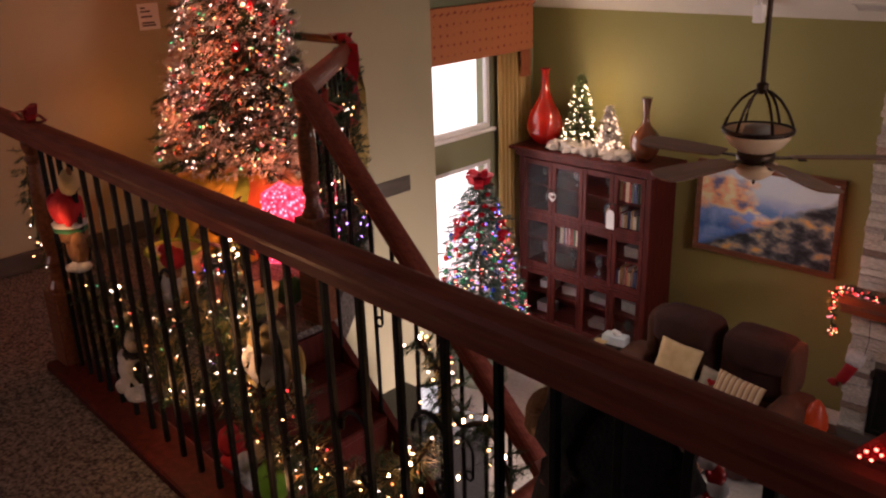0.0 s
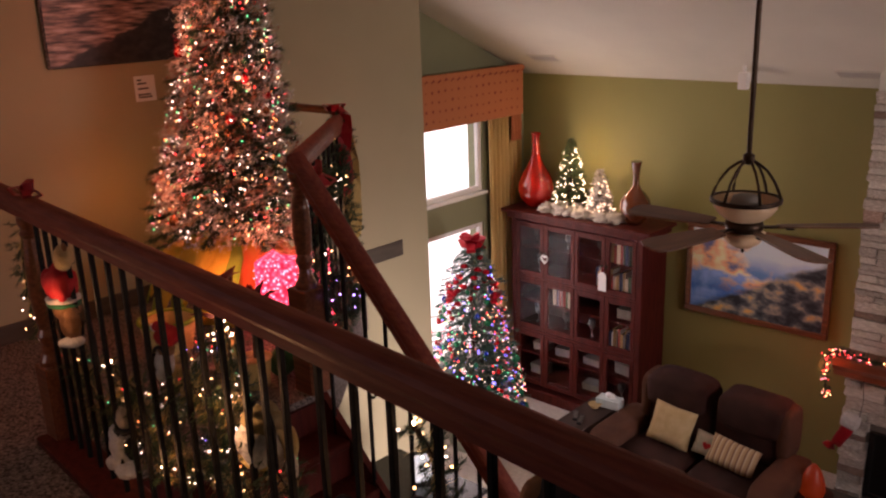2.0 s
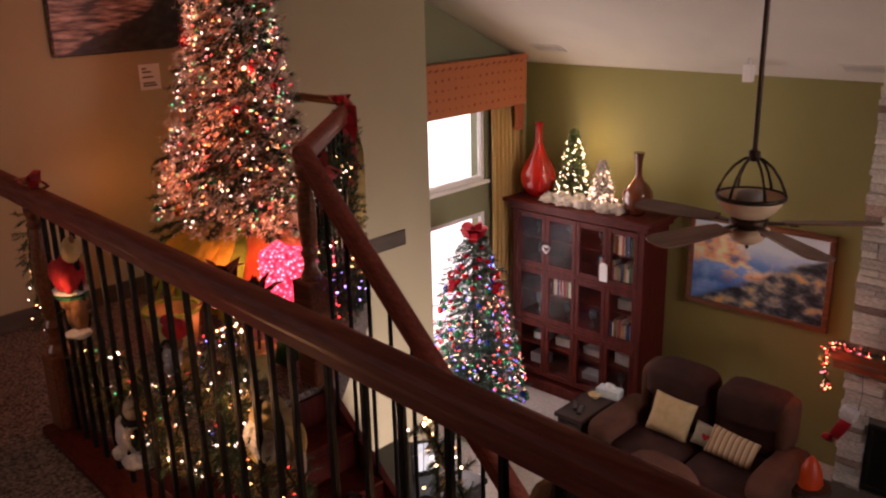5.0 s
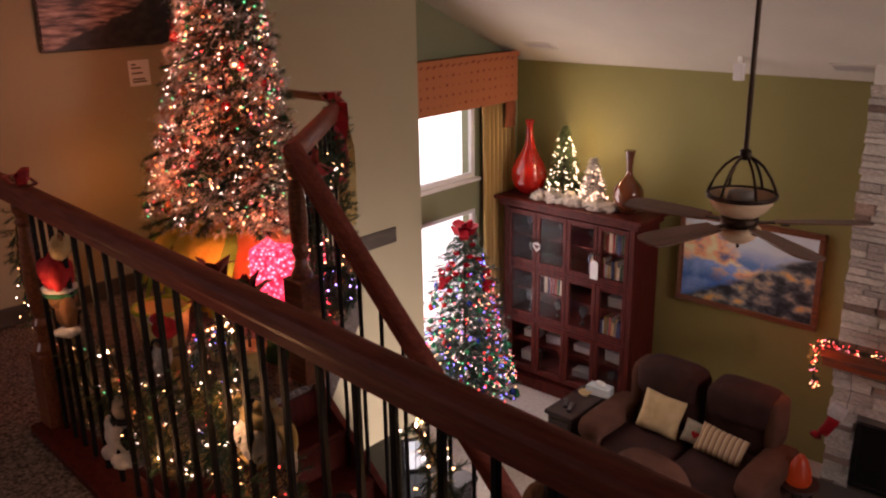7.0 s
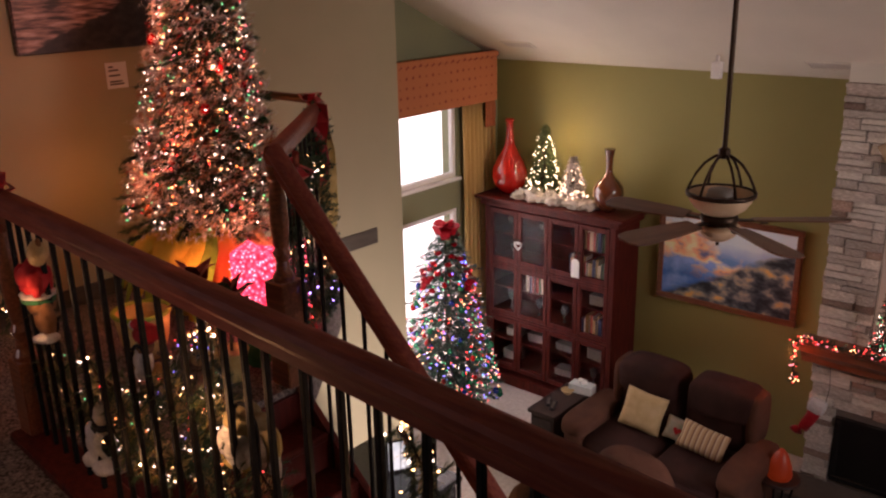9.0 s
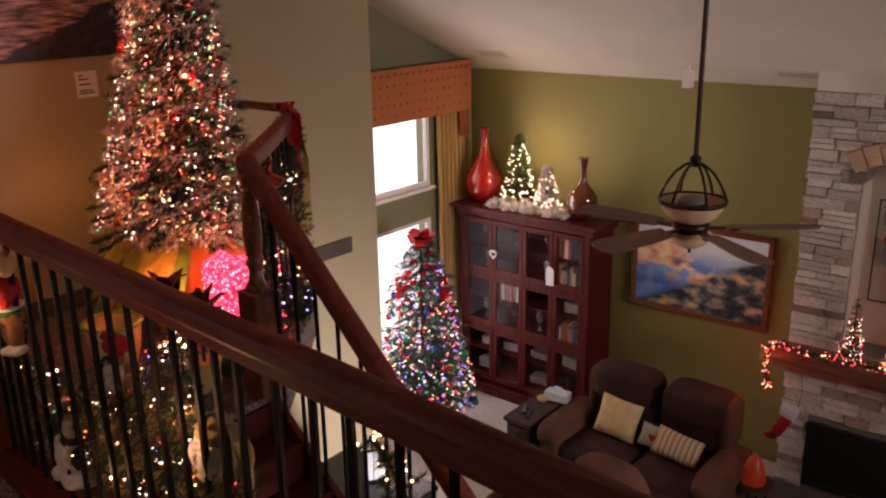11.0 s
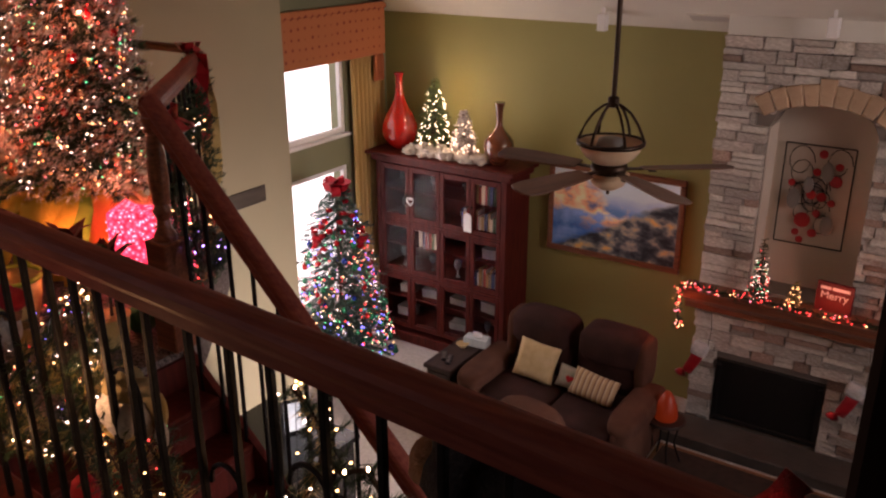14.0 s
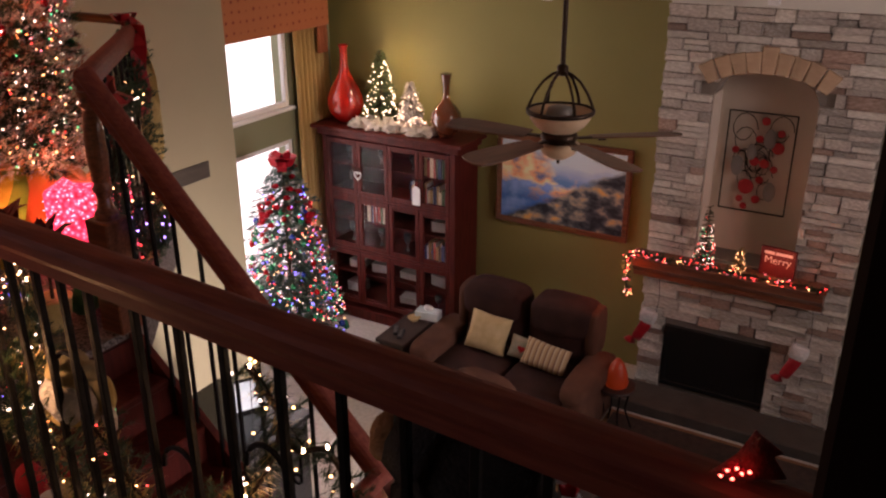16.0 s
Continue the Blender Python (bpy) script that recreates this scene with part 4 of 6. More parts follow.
# things in the cabinet
rc = random.Random(8)
BOOKC = [mat(f"book_cover_{n}", c, 0.6, alt=tuple(v * 1.25 for v in c), scale=15) for n, c in (("tan", (0.30, 0.19, 0.08)), ("red", (0.25, 0.04, 0.03)), ("green", (0.06, 0.12, 0.06)), ("cream", (0.5, 0.42, 0.3)), ("navy", (0.03, 0.04, 0.10)))]


def book(x, z, w, h, dpt, m):
    o = thing("book", "hardback book standing on the cabinet shelf", "book", (x, 7.90, z + 0.011), group="books in the cabinet")
    part("cover", boxes(((0, -dpt, 0), (w, 0, 0.003)), ((0, -dpt, h - 0.003), (w, 0, h)), ((0, -dpt, 0.003), (w, -dpt + 0.004, h - 0.003))), m, o)
    part("pages", boxes(((0.002, -dpt + 0.004, 0.003), (w - 0.002, -0.003, h - 0.003))), PAPER, o)


for zi, xs, xe in ((4, -5.83, -5.56), (5, -5.83, -5.60), (2, -5.82, -5.62), (3, -6.52, -6.33), (4, -6.0, -5.93)):
    x = xs
    while x < xe:
        w = rc.uniform(0.02, 0.045)
        book(x, SHELVES[zi], w - 0.002, rc.uniform(0.17, 0.235), rc.uniform(0.12, 0.16), rc.choice(BOOKC))
        x += w


def stacked(name, label, cat, x, z, bm, m):
    o = thing(name, label, cat, (x, 7.9, z + 0.0105))
    part("body", bm, m, o, smooth=True)


for x, zi, w, h in ((-6.45, 1, 0.2, 0.09), (-6.08, 1, 0.22, 0.07), (-5.7, 1, 0.22, 0.11), (-6.1, 0, 0.2, 0.07), (-5.7, 3, 0.2, 0.10), (-6.75, 1, 0.18, 0.08), (-6.78, 0, 0.2, 0.1)):
    o = thing("storage_box", "small white cardboard box on a cabinet shelf", "box", (x, 7.92, SHELVES[zi] + 0.0105), rc.uniform(-12, 12), group="boxes in the cabinet")
    part("box_body", boxes(((-w / 2, -0.07, 0), (w / 2, 0.07, h)), bevel=0.004), PAPERBOX, o)
    part("lid", boxes(((-w / 2 - 0.003, -0.073, h - 0.012), (w / 2 + 0.003, 0.073, h + 0.006)), bevel=0.003), PAPERBOX, o)
for x, zi, s in ((-6.78, 4, 1.0), (-6.70, 5, 0.9), (-6.82, 5, 0.8), (-6.72, 3, 1.1), (-6.05, 4, 0.9), (-6.12, 2, 1.0), (-6.8, 2, 1.2), (-6.42, 5, 0.8), (-6.44, 2, 1.0), (-5.75, 0, 0.9), (-6.04, 5, 0.8)):
    bm = bmesh.new()
    lathe(bm, [(0.03 * s, 0), (0.03 * s, 0.006), (0.008 * s, 0.015), (0.007 * s, 0.07 * s), (0.035 * s, 0.10 * s), (0.042 * s, 0.15 * s), (0.036 * s, 0.19 * s)], 16)
    o = thing("glass_goblet", "clear stemmed goblet on a cabinet shelf", "goblet", (x, 7.9, SHELVES[zi] + 0.0105), group="goblets in the cabinet")
    part("bowl", bm, FROST, o, smooth=True)
hz = thing("heart_ornament", "white heart ornament hanging from a cabinet knob", "ornament", (-6.555, 7.665, 1.645))
bm = bmesh.new()
hp = []
for k in range(25):
    a = 2 * math.pi * k / 24
    hp.append((0.0026 * 16 * math.sin(a) ** 3, 0, 0.0028 * (13 * math.cos(a) - 5 * math.cos(2 * a) - 2 * math.cos(3 * a) - math.cos(4 * a))))
tube(bm, hp, 0.008, 6)
tube(bm, [(0, 0, 0.02), (0.01, 0.005, 0.06), (0.0, 0.006, 0.03)], 0.002, 4)
part("heart", bm, WHITE, hz, smooth=True)
tg = thing("gift_tag", "white paper tag hanging on the cabinet door", "tag", (-5.875, 7.685, 1.53))
bm = bmesh.new()
lathe(bm, [(0.045, -0.002), (0.045, 0.002)], 16, pose(0, 0, 0.06, 90, 0, 0))
part("tag_top", bm, PAPER, tg)
part("tag", boxes(((-0.045, -0.0021, -0.09), (0.045, 0.0021, 0.06)), bevel=0.0008), PAPER, tg)
bm = bmesh.new()
tube(bm, [(0, 0, 0.09), (0.004, 0.005, 0.12), (0.01, 0.01, 0.15)], 0.002, 4)
part("string", bm, RIBBON, tg)

# on the cabinet
TOP = 2.115
vz = thing("floor_vase", "glossy red long-necked glass vase on the cabinet", "vase", (-6.86, 7.93, TOP))
bm = bmesh.new()
lathe(bm, [(0.08, 0), (0.09, 0.008), (0.135, 0.045), (0.175, 0.11), (0.192, 0.19), (0.18, 0.27), (0.145, 0.35), (0.095, 0.43), (0.06, 0.50), (0.044, 0.57), (0.038, 0.66), (0.04, 0.735), (0.052, 0.765), (0.054, 0.775), (0.044, 0.775), (0.034, 0.74)], 40)
part("body", bm, REDVASE, vz, smooth=True)
vz = thing("brown_vase", "amber brown glazed vase with a flared neck", "vase", (-5.64, 7.87, TOP))
bm = bmesh.new()
lathe(bm, [(0.05, 0), (0.062, 0.006), (0.10, 0.05), (0.135, 0.12), (0.148, 0.19), (0.138, 0.245), (0.10, 0.30), (0.055, 0.345), (0.034, 0.385), (0.03, 0.44), (0.036, 0.53), (0.05, 0.60), (0.053, 0.612), (0.042, 0.608)], 40)
part("body", bm, BROWNVASE, vz, smooth=True)
for k, x in enumerate((-6.6, -6.5, -6.4, -6.28, -6.16, -6.05, -5.93, -5.82)):
    o = thing("cotton_snow", "fluffy white cotton snow along the cabinet top", "decoration", (x, 7.80 + 0.03 * (k % 2), TOP), group="cotton snow")
    bm = bmesh.new()
    blob(bm, (0, 0, 0.035), 0.1, 3, (0.95, 0.9, 0.55 + 0.25 * rc.random()), 0.9, k * 3.1)
    for vv in bm.verts:
        vv.co.z = max(vv.co.z, 0)
    part("tuft", bm, COTTON, o, smooth=True)

# ---- trees, light strings and garlands ----


def spike(bm, p, d, length, width):
    """One needle: a thin two-sided sliver."""
    d = d.normalized()
    s = d.cross(Vector((0.31, 0.57, 0.76))).normalized() * width
    a, b, c = bm.verts.new(p - s), bm.verts.new(p + s), bm.verts.new(p + d * length)
    bm.faces.new((a, b, c))


def fir(name, label, at, base, top, radius, branches, needles, seed, needle=NEEDLE, nlen=0.045, nwid=0.0026, group="", power=0.85):
    """A conical fir: a trunk, and branches set with needles; returns the thing and the tips of its branches."""
    rt = random.Random(seed)
    t = thing(name, label, "christmas tree", at, group=group)
    bm = bmesh.new()
    tube(bm, [(0, 0, 0), (0, 0, base + 0.5 * (top - base)), (0, 0, top - 0.03)], 0.022 * radius / 0.5, 8, 0.004)
    part("trunk", bm, BARK, t)
    bm, nm, tips = bmesh.new(), bmesh.new(), []
    for k in range(branches):
        f = (k / branches) ** 1.25
        z = base + (top - base) * f
        r = radius * (1 - f) ** power * rt.uniform(0.68, 1.20) + 0.02
        a = k * 2.39996 + rt.uniform(-0.3, 0.3)
        out = Vector((math.cos(a), math.sin(a), 0))
        p0, p2 = Vector((0, 0, z + 0.06 * radius)), out * r + Vector((0, 0, z - 0.05 * r + rt.uniform(-0.03, 0.03)))
        p1 = (p0 + p2) / 2 + Vector((0, 0, 0.05 * r))
        tube(bm, [p0, p1, p2], 0.004, 4, 0.0015)
        tips.append((p1, p2, out, f))
        n = max(6, int(needles * (r / radius + 0.25)))
        for j in range(n):
            u = rt.uniform(0.25, 1.03)
            q = p0.lerp(p1, u * 2) if u < 0.5 else p1.lerp(p2, (u - 0.5) * 2)
            side = Vector((rt.gauss(0, 1), rt.gauss(0, 1), rt.gauss(0, 0.8)))
            spike(nm, q, side + out * 0.9, nlen * rt.uniform(0.7, 1.2), nwid)
    part("branchwork", bm, BARK, t)
    o = part("needles", nm, needle, t)
    o["kind"] = "stuff"
    return t, tips


def bulbs(name, pts, r, material, parent):
    bm = bmesh.new()
    for p in pts:
        bmesh.ops.create_icosphere(bm, subdivisions=1, radius=r, matrix=Matrix.Translation(p))
    o = part(name, bm, material, parent, smooth=True)
    o["kind"] = "stuff"
    return o


def cone_points(n, base, top, radius, seed, inner=0.75, power=0.85):
    rt = random.Random(seed)
    out = []
    for k in range(n):
        f = 1 - math.sqrt(1 - rt.random() * 0.98)
        r = (radius * (1 - f) ** power + 0.015) * rt.uniform(inner, 1.04)
        a = rt.uniform(0, 2 * math.pi)
        out.append(Vector((r * math.cos(a), r * math.sin(a), base + (top - base) * f)))
    return out


def strip(bm, pts, rt, width, density, wid=0.0018):
    """Tinsel: short bright slivers round a line."""
    for a, b in zip(pts, pts[1:]):
        n = max(1, int((b - a).length * density))
        for j in range(n):
            p = a.lerp(b, j / n)
            spike(bm, p, Vector((rt.gauss(0, 1), rt.gauss(0, 1), rt.gauss(0, 1))), width * rt.uniform(0.6, 1.2), wid)


def tinsel_on(tree, base, top, radius, turns, wave, seed, material, name, density=700, width=0.045, power=0.85):
    rt = random.Random(seed)
    pts = []
    n = turns * 26
    for k in range(n + 1):
        f = k / n * 0.93
        a = 2 * math.pi * turns * k / n + seed
        r = radius * (1 - f) ** power + 0.02
        pts.append(Vector((r * math.cos(a), r * math.sin(a), base + (top - base) * f + wave * (math.sin(k * 0.47 + seed) + 1.4 * noise.noise(Vector((k * 0.21, seed, 0)))))))
    bm = bmesh.new()
    strip(bm, pts, rt, width, density)
    o = part(name, bm, material, tree)
    o["kind"] = "stuff"


def fuzz_on(tree, base, top, radius, n, per, seed, material, name, length=0.035, power=0.85, inner=0.8):
    """Loose tufts of tinsel slivers all over a tree."""
    rt = random.Random(seed)
    bm = bmesh.new()
    for p in cone_points(n, base, top, radius, seed, inner, power):
        d = Vector((rt.gauss(0, 1), rt.gauss(0, 1), rt.gauss(0, 0.5))) * 0.03
        for j in range(per):
            spike(bm, p + d * rt.uniform(-1, 1), Vector((rt.gauss(0, 1), rt.gauss(0, 1), rt.gauss(-0.3, 1))), length * rt.uniform(0.5, 1.2), 0.0017)
    o = part(name, bm, material, tree)
    o["kind"] = "stuff"


# big tree on a draped stand by the stairs
TB = (-5.71, 3.49)
ped = thing("draped_stand", "round stand under pointed yellow and green cloth leaves", "stand", (TB[0], TB[1], LOFT))
bm = bmesh.new()
prof = [(0.22, 0.0), (0.20, 0.16), (0.18, 0.32), (0.17, 0.44), (0.15, 0.48), (0.0, 0.485)]
n = 48
rings = []
for r, z in prof:
    rings.append([bm.verts.new(((r + 0.03 * (1 - z / 0.5) * math.sin(9 * 2 * math.pi * k / n)) * math.cos(2 * math.pi * k / n), (r + 0.03 * (1 - z / 0.5) * math.sin(9 * 2 * math.pi * k / n)) * math.sin(2 * math.pi * k / n), z)) for k in range(n)])
for a, b in zip(rings, rings[1:]):
    for k in range(n):
        bm.faces.new((a[k], a[(k + 1) % n], b[(k + 1) % n], b[k]))
bm.faces.new(rings[0][::-1])
part("cloth", bm, YELLOWCLOTH, ped, smooth=True)
big, tips = fir("christmas_tree", "tall tinsel-covered christmas tree with warm lights", (TB[0], TB[1], LOFT + 0.48), 0.06, 2.33, 0.43, 380, 240, 3, nwid=0.0036, power=0.98)
big.matrix_world = Matrix.Translation((TB[0], TB[1], LOFT + 0.48)) @ Matrix.Rotation(radians(4), 4, Vector((-0.69, 0.72, 0)))
tinsel_on(big, 0.10, 2.28, 0.43, 7, 0.09, 0.3, TINSEL, "silver_tinsel", 420, 0.05, 0.98)
fuzz_on(big, 0.06, 2.28, 0.43, 1900, 14, 91, TINSEL, "tinsel_fringe", 0.042, 0.98, 0.85)
fuzz_on(big, 0.06, 1.1, 0.44, 500, 11, 92, TINSEL, "lower_tinsel_fringe", power=0.5)
fuzz_on(big, 0.06, 2.28, 0.42, 1300, 14, 93, COPPER, "copper_fringe", 0.042, 0.98, 0.85)
fuzz_on(big, 0.3, 2.28, 0.42, 320, 11, 94, RIBBON, "red_fringe", 0.04, 0.98)
# the 420 smallest white dots glow in place of tinsel glints
for nm, n, sd, m, r, inner in (("warm_light_string", 110, 21, B_WARM, 0.0048, 0.8), ("white_light_string", 110, 22, B_WHITE, 0.0048, 0.9), ("tinsel_glint", 420, 29, B_WHITE, 0.0022, 0.9), ("red_light_string", 120, 23, B_RED, 0.0050, 0.75),
                                ("pink_light_string", 60, 24, B_PINK, 0.0045, 0.75), ("orange_light_string", 110, 25, B_ORANGE, 0.0050, 0.5), ("green_light_string", 70, 26, B_GREEN, 0.0050, 0.8)):
    bulbs(nm, cone_points(n, 0.1, 2.28, 0.43, sd, inner, 0.98), r, m, big)
rb = random.Random(5)
for k, p in enumerate(cone_points(60, 0.1, 2.2, 0.42, 27, power=0.98)):
    bm = bmesh.new()
    r = rb.uniform(0.018, 0.032)
    lathe(bm, [(0.001, -r), (r * 0.7, -r * 0.7), (r, 0), (r * 0.7, r * 0.7), (0.2 * r, r), (0.2 * r, r * 1.25)], 12)
    o = part("bauble", bm, (REDGLOSS, COPPERGLOSS, SILVERGLOSS, GREENGLOSS)[k % 4], big, smooth=True)
    o.location = p

# pointed cloth leaves hanging over the stand
for k in range(9):
    a = -2.3 + 0.19 * k
    d, q = Vector((math.cos(a), math.sin(a), 0)), Vector((-math.sin(a), math.cos(a), 0))
    drop = 0.26 + 0.10 * (k % 3)
    bm = bmesh.new()
    rows = []
    for f, wd in ((0, 0.05), (0.2, 0.095), (0.45, 0.115), (0.7, 0.085), (0.88, 0.042), (1, 0.004)):
        c0 = d * (0.16 + 0.36 * f ** 0.8) + Vector((0, 0, 0.50 + 0.05 * math.sin(f * 3) - drop * f * f))
        rows.append([bm.verts.new(c0 - q * wd), bm.verts.new(c0 + Vector((0, 0, 0.022))), bm.verts.new(c0 + q * wd)])
    for ra1, rb1 in zip(rows, rows[1:]):
        for n2 in (0, 1):
            bm.faces.new((ra1[n2], ra1[n2 + 1], rb1[n2 + 1], rb1[n2]))
    leaf = part("cloth_leaf", bm, (YELLOWCLOTH, YELLOWCLOTH, LIMECLOTH)[k % 3] if k > 2 else LIMECLOTH, ped, smooth=True)
    th = leaf.modifiers.new("thickness", "SOLIDIFY")
    th.thickness = 0.003

# glowing pink gift beside it
gf = thing("lit_gift_box", "glowing pink mesh gift box with a bow", "gift", (-5.33, 3.62, LOFT), 30)
part("box_mesh", boxes(((-0.175, -0.16, 0), (0.175, 0.16, 0.42)), bevel=0.02, seg=2), GIFTGLOW, gf)
rp = random.Random(9)
bulbs("pink_light_string", [Vector((rp.uniform(-.17, .17), rp.choice((-.164, .164)), rp.uniform(.02, .41))) for k in range(60)] + [Vector((rp.choice((-.179, .179)), rp.uniform(-.15, .15), rp.uniform(.02, .41))) for k in range(50)], 0.005, B_PINK, gf)
bm = bmesh.new()
for sg in (1, -1):
    tube(bm, [(0, 0, 0.43), (sg * 0.07, 0.0, 0.5), (sg * 0.13, 0.01, 0.47), (sg * 0.06, 0.0, 0.435), (0, 0, 0.43)], 0.022, 8)
part("bow", bm, GOLDCLOTH, gf, smooth=True)

# second tree in the living room
stand2 = thing("tree_stand", "low round stand draped in pale green cloth", "stand", (-6.62, 6.6, 0))
bm = bmesh.new()
lathe(bm, [(0.26, 0), (0.25, 0.1), (0.21, 0.24), (0.18, 0.3), (0.01, 0.302)], 28)
part("cloth", bm, PALEGREEN, stand2, smooth=True)
T2 = (-6.62, 6.6, 0.29)
sec, tips2 = fir("christmas_tree", "full christmas tree with blue and red lights", T2, 0.10, 1.80, 0.50, 340, 210, 14, needle=NEEDLE2, power=0.52, nwid=0.0036)
tinsel_on(sec, 0.12, 1.7, 0.49, 7, 0.04, 1.0, TINSEL, "silver_tinsel", 90, 0.03, power=0.52)
fuzz_on(sec, 0.10, 1.72, 0.50, 330, 9, 95, TINSEL, "tinsel_fringe", 0.03, 0.52)
for nm, n, s, m, r in (("white_light_string", 130, 31, B_WHITE, 0.0045), ("blue_light_string", 170, 32, B_BLUE, 0.0072), ("red_light_string", 190, 33, B_RED, 0.0075), ("green_light_string", 120, 34, B_GREEN, 0.0066), ("warm_light_string", 60, 35, B_WARM, 0.0055), ("pink_light_string", 60, 36, B_PINK, 0.0055)):
    bulbs(nm, cone_points(n, 0.10, 1.75, 0.51, s, power=0.52), r, m, sec)
for k, p in enumerate(cone_points(150, 0.1, 1.7, 0.51, 37, 0.85, power=0.52)):
    bm = bmesh.new()
    r = rb.uniform(0.02, 0.036)
    lathe(bm, [(0.001, -r), (r * 0.7, -r * 0.7), (r, 0), (r * 0.7, r * 0.7), (0.2 * r, r), (0.2 * r, r * 1.25)], 10)
    o = part("bauble", bm, (REDGLOSS, GREENGLOSS, REDGLOSS, BLUEGLOSS, GREENGLOSS, SILVERGLOSS)[k % 6], sec, smooth=True)
    o.location = p


def bow_parts(parent, s, seed, loops, material, label):
    """A bow: a knot with its single loops under it."""
    bm = bmesh.new()
    blob(bm, (0, 0, 0), s * 0.22, 2, (1, 1, 1), 0.1, seed)
    knot = part("bow", bm, material, parent, label, smooth=True)
    rt = random.Random(seed)
    for k in range(loops):
        a, e = 2 * math.pi * k / loops * 1.6, rt.uniform(-0.2, 1.2)
        bm = bmesh.new()
        bow_loop(bm, s, a, e)
        solid(part("loop", bm, material, knot))
    return knot


def bow_loop(bm, s, a, e):
    d = Vector((math.cos(a) * math.cos(e), math.sin(a) * math.cos(e), math.sin(e)))
    side = d.cross(Vector((0, 0, 1))).normalized() * s * 0.24
    up = side.cross(d).normalized() * s * 0.34
    path = [Vector((0, 0, 0)), d * s * 0.5 + up, d * s, d * s * 0.5 - up * 0.6, Vector((0, 0, 0))]
    prev = None
    for i in range(17):
        t = i / 16 * 4
        q = path[min(int(t), 3)].lerp(path[min(int(t) + 1, 4)], t - int(t)) if t < 4 else path[4]
        row = [bm.verts.new(q - side), bm.verts.new(q + side)]
        if prev:
            bm.faces.new((prev[0], prev[1], row[1], row[0]))
        prev = row


def ribbon_tail(bm, pts, w):
    prev = None
    pts = [Vector(p) for p in pts]
    for i, p in enumerate(pts):
        tw = Vector((math.cos(i * 0.5), math.sin(i * 0.5), 0)) * w
        row = [bm.verts.new(p - tw), bm.verts.new(p + tw)]
        if prev:
            bm.faces.new((prev[0], prev[1], row[1], row[0]))
        prev = row


def solid(ob, t=0.002):
    m = ob.modifiers.new("thickness", "SOLIDIFY")
    m.thickness = t
    return ob


bow = bow_parts(sec, 0.17, 2, 13, REDBOW, "large red ribbon bow")
bow.location = (0.04, -0.04, 1.73)
for k, p in enumerate(cone_points(42, 1.2, 1.78, 0.26, 38, 0.95)):
    bm = bmesh.new()
    blob(bm, (0, 0, 0), 0.028, 2, (1.2, 1.2, 0.8), 0.4, k)
    o = part("red_blossom", bm, REDBOW, sec, smooth=True)
    o.location = p

# two small lit trees on the cabinet
t1, _ = fir("tabletop_tree", "small green tabletop tree with white lights", (-6.43, 7.94, TOP), 0.08, 0.74, 0.16, 170, 90, 41, nlen=0.03, nwid=0.003, group="tabletop trees", needle=YULE, power=0.62)
bulbs("white_light_string", cone_points(110, 0.10, 0.73, 0.165, 42, 0.85, 0.62), 0.0062, B_CREAM, t1)
bm = bmesh.new()
lathe(bm, [(0.06, 0), (0.07, 0.1), (0.06, 0.12)], 16)
part("pot", bm, GOLDCLOTH, t1, smooth=True)
t2, _ = fir("tabletop_tree", "small frosted white tabletop tree with warm lights", (-6.07, 7.92, TOP + 0.0), 0.05, 0.47, 0.135, 110, 110, 43, needle=FROSTNEEDLE, nlen=0.03, nwid=0.003, group="tabletop trees")
bulbs("warm_light_string", cone_points(110, 0.06, 0.46, 0.135, 44), 0.0066, B_WARMSOFT, t2)
bm = bmesh.new()
lathe(bm, [(0.05, 0), (0.06, 0.06), (0.05, 0.08)], 16)
part("pot", bm, COTTON, t2, smooth=True)

# mantel decorations
t3, _ = fir("tabletop_tree", "slim tabletop tree with red and white lights", (-3.06, 7.68, 1.405), 0.02, 0.52, 0.075, 90, 40, 45, nlen=0.022, nwid=0.0016, group="tabletop trees")
bulbs("white_light_string", cone_points(46, 0.03, 0.51, 0.078, 46), 0.0036, B_WHITE, t3)
bulbs("red_light_string", cone_points(40, 0.03, 0.51, 0.078, 47), 0.0042, B_RED, t3)
bulbs("green_light_string", cone_points(24, 0.03, 0.51, 0.078, 48), 0.004, B_GREEN, t3)
t4, _ = fir("tabletop_tree", "tiny gold tabletop tree on the mantel", (-2.77, 7.66, 1.405), 0.01, 0.23, 0.05, 50, 30, 49, needle=GOLDT, nlen=0.018, nwid=0.0015, group="tabletop trees")
bulbs("warm_light_string", cone_points(26, 0.02, 0.22, 0.052, 50), 0.0034, B_WARM, t4)
sg = thing("holiday_sign", "red holiday sign board with white lettering", "sign", (-2.49, 7.73, 1.4055), -6)
part("board", boxes(((-0.14, -0.012, 0.0), (0.14, 0.012, 0.25)), bevel=0.004), SIGNRED, sg)
part("text_bar", boxes(((-0.11, -0.0135, 0.19), (-0.03, -0.0121, 0.215)), ((-0.02, -0.0135, 0.19), (0.11, -0.0121, 0.215))), PAPER, sg)
cu = bpy.data.curves.new("lettering", "FONT")
cu.body, cu.size, cu.extrude, cu.align_x = "Merry", 0.085, 0.0008, "CENTER"
cu.materials.append(PAPER)
o = new("lettering", cu)
o.parent = sg
o.matrix_local = pose(0, -0.0135, 0.115, 90, 0, 0)


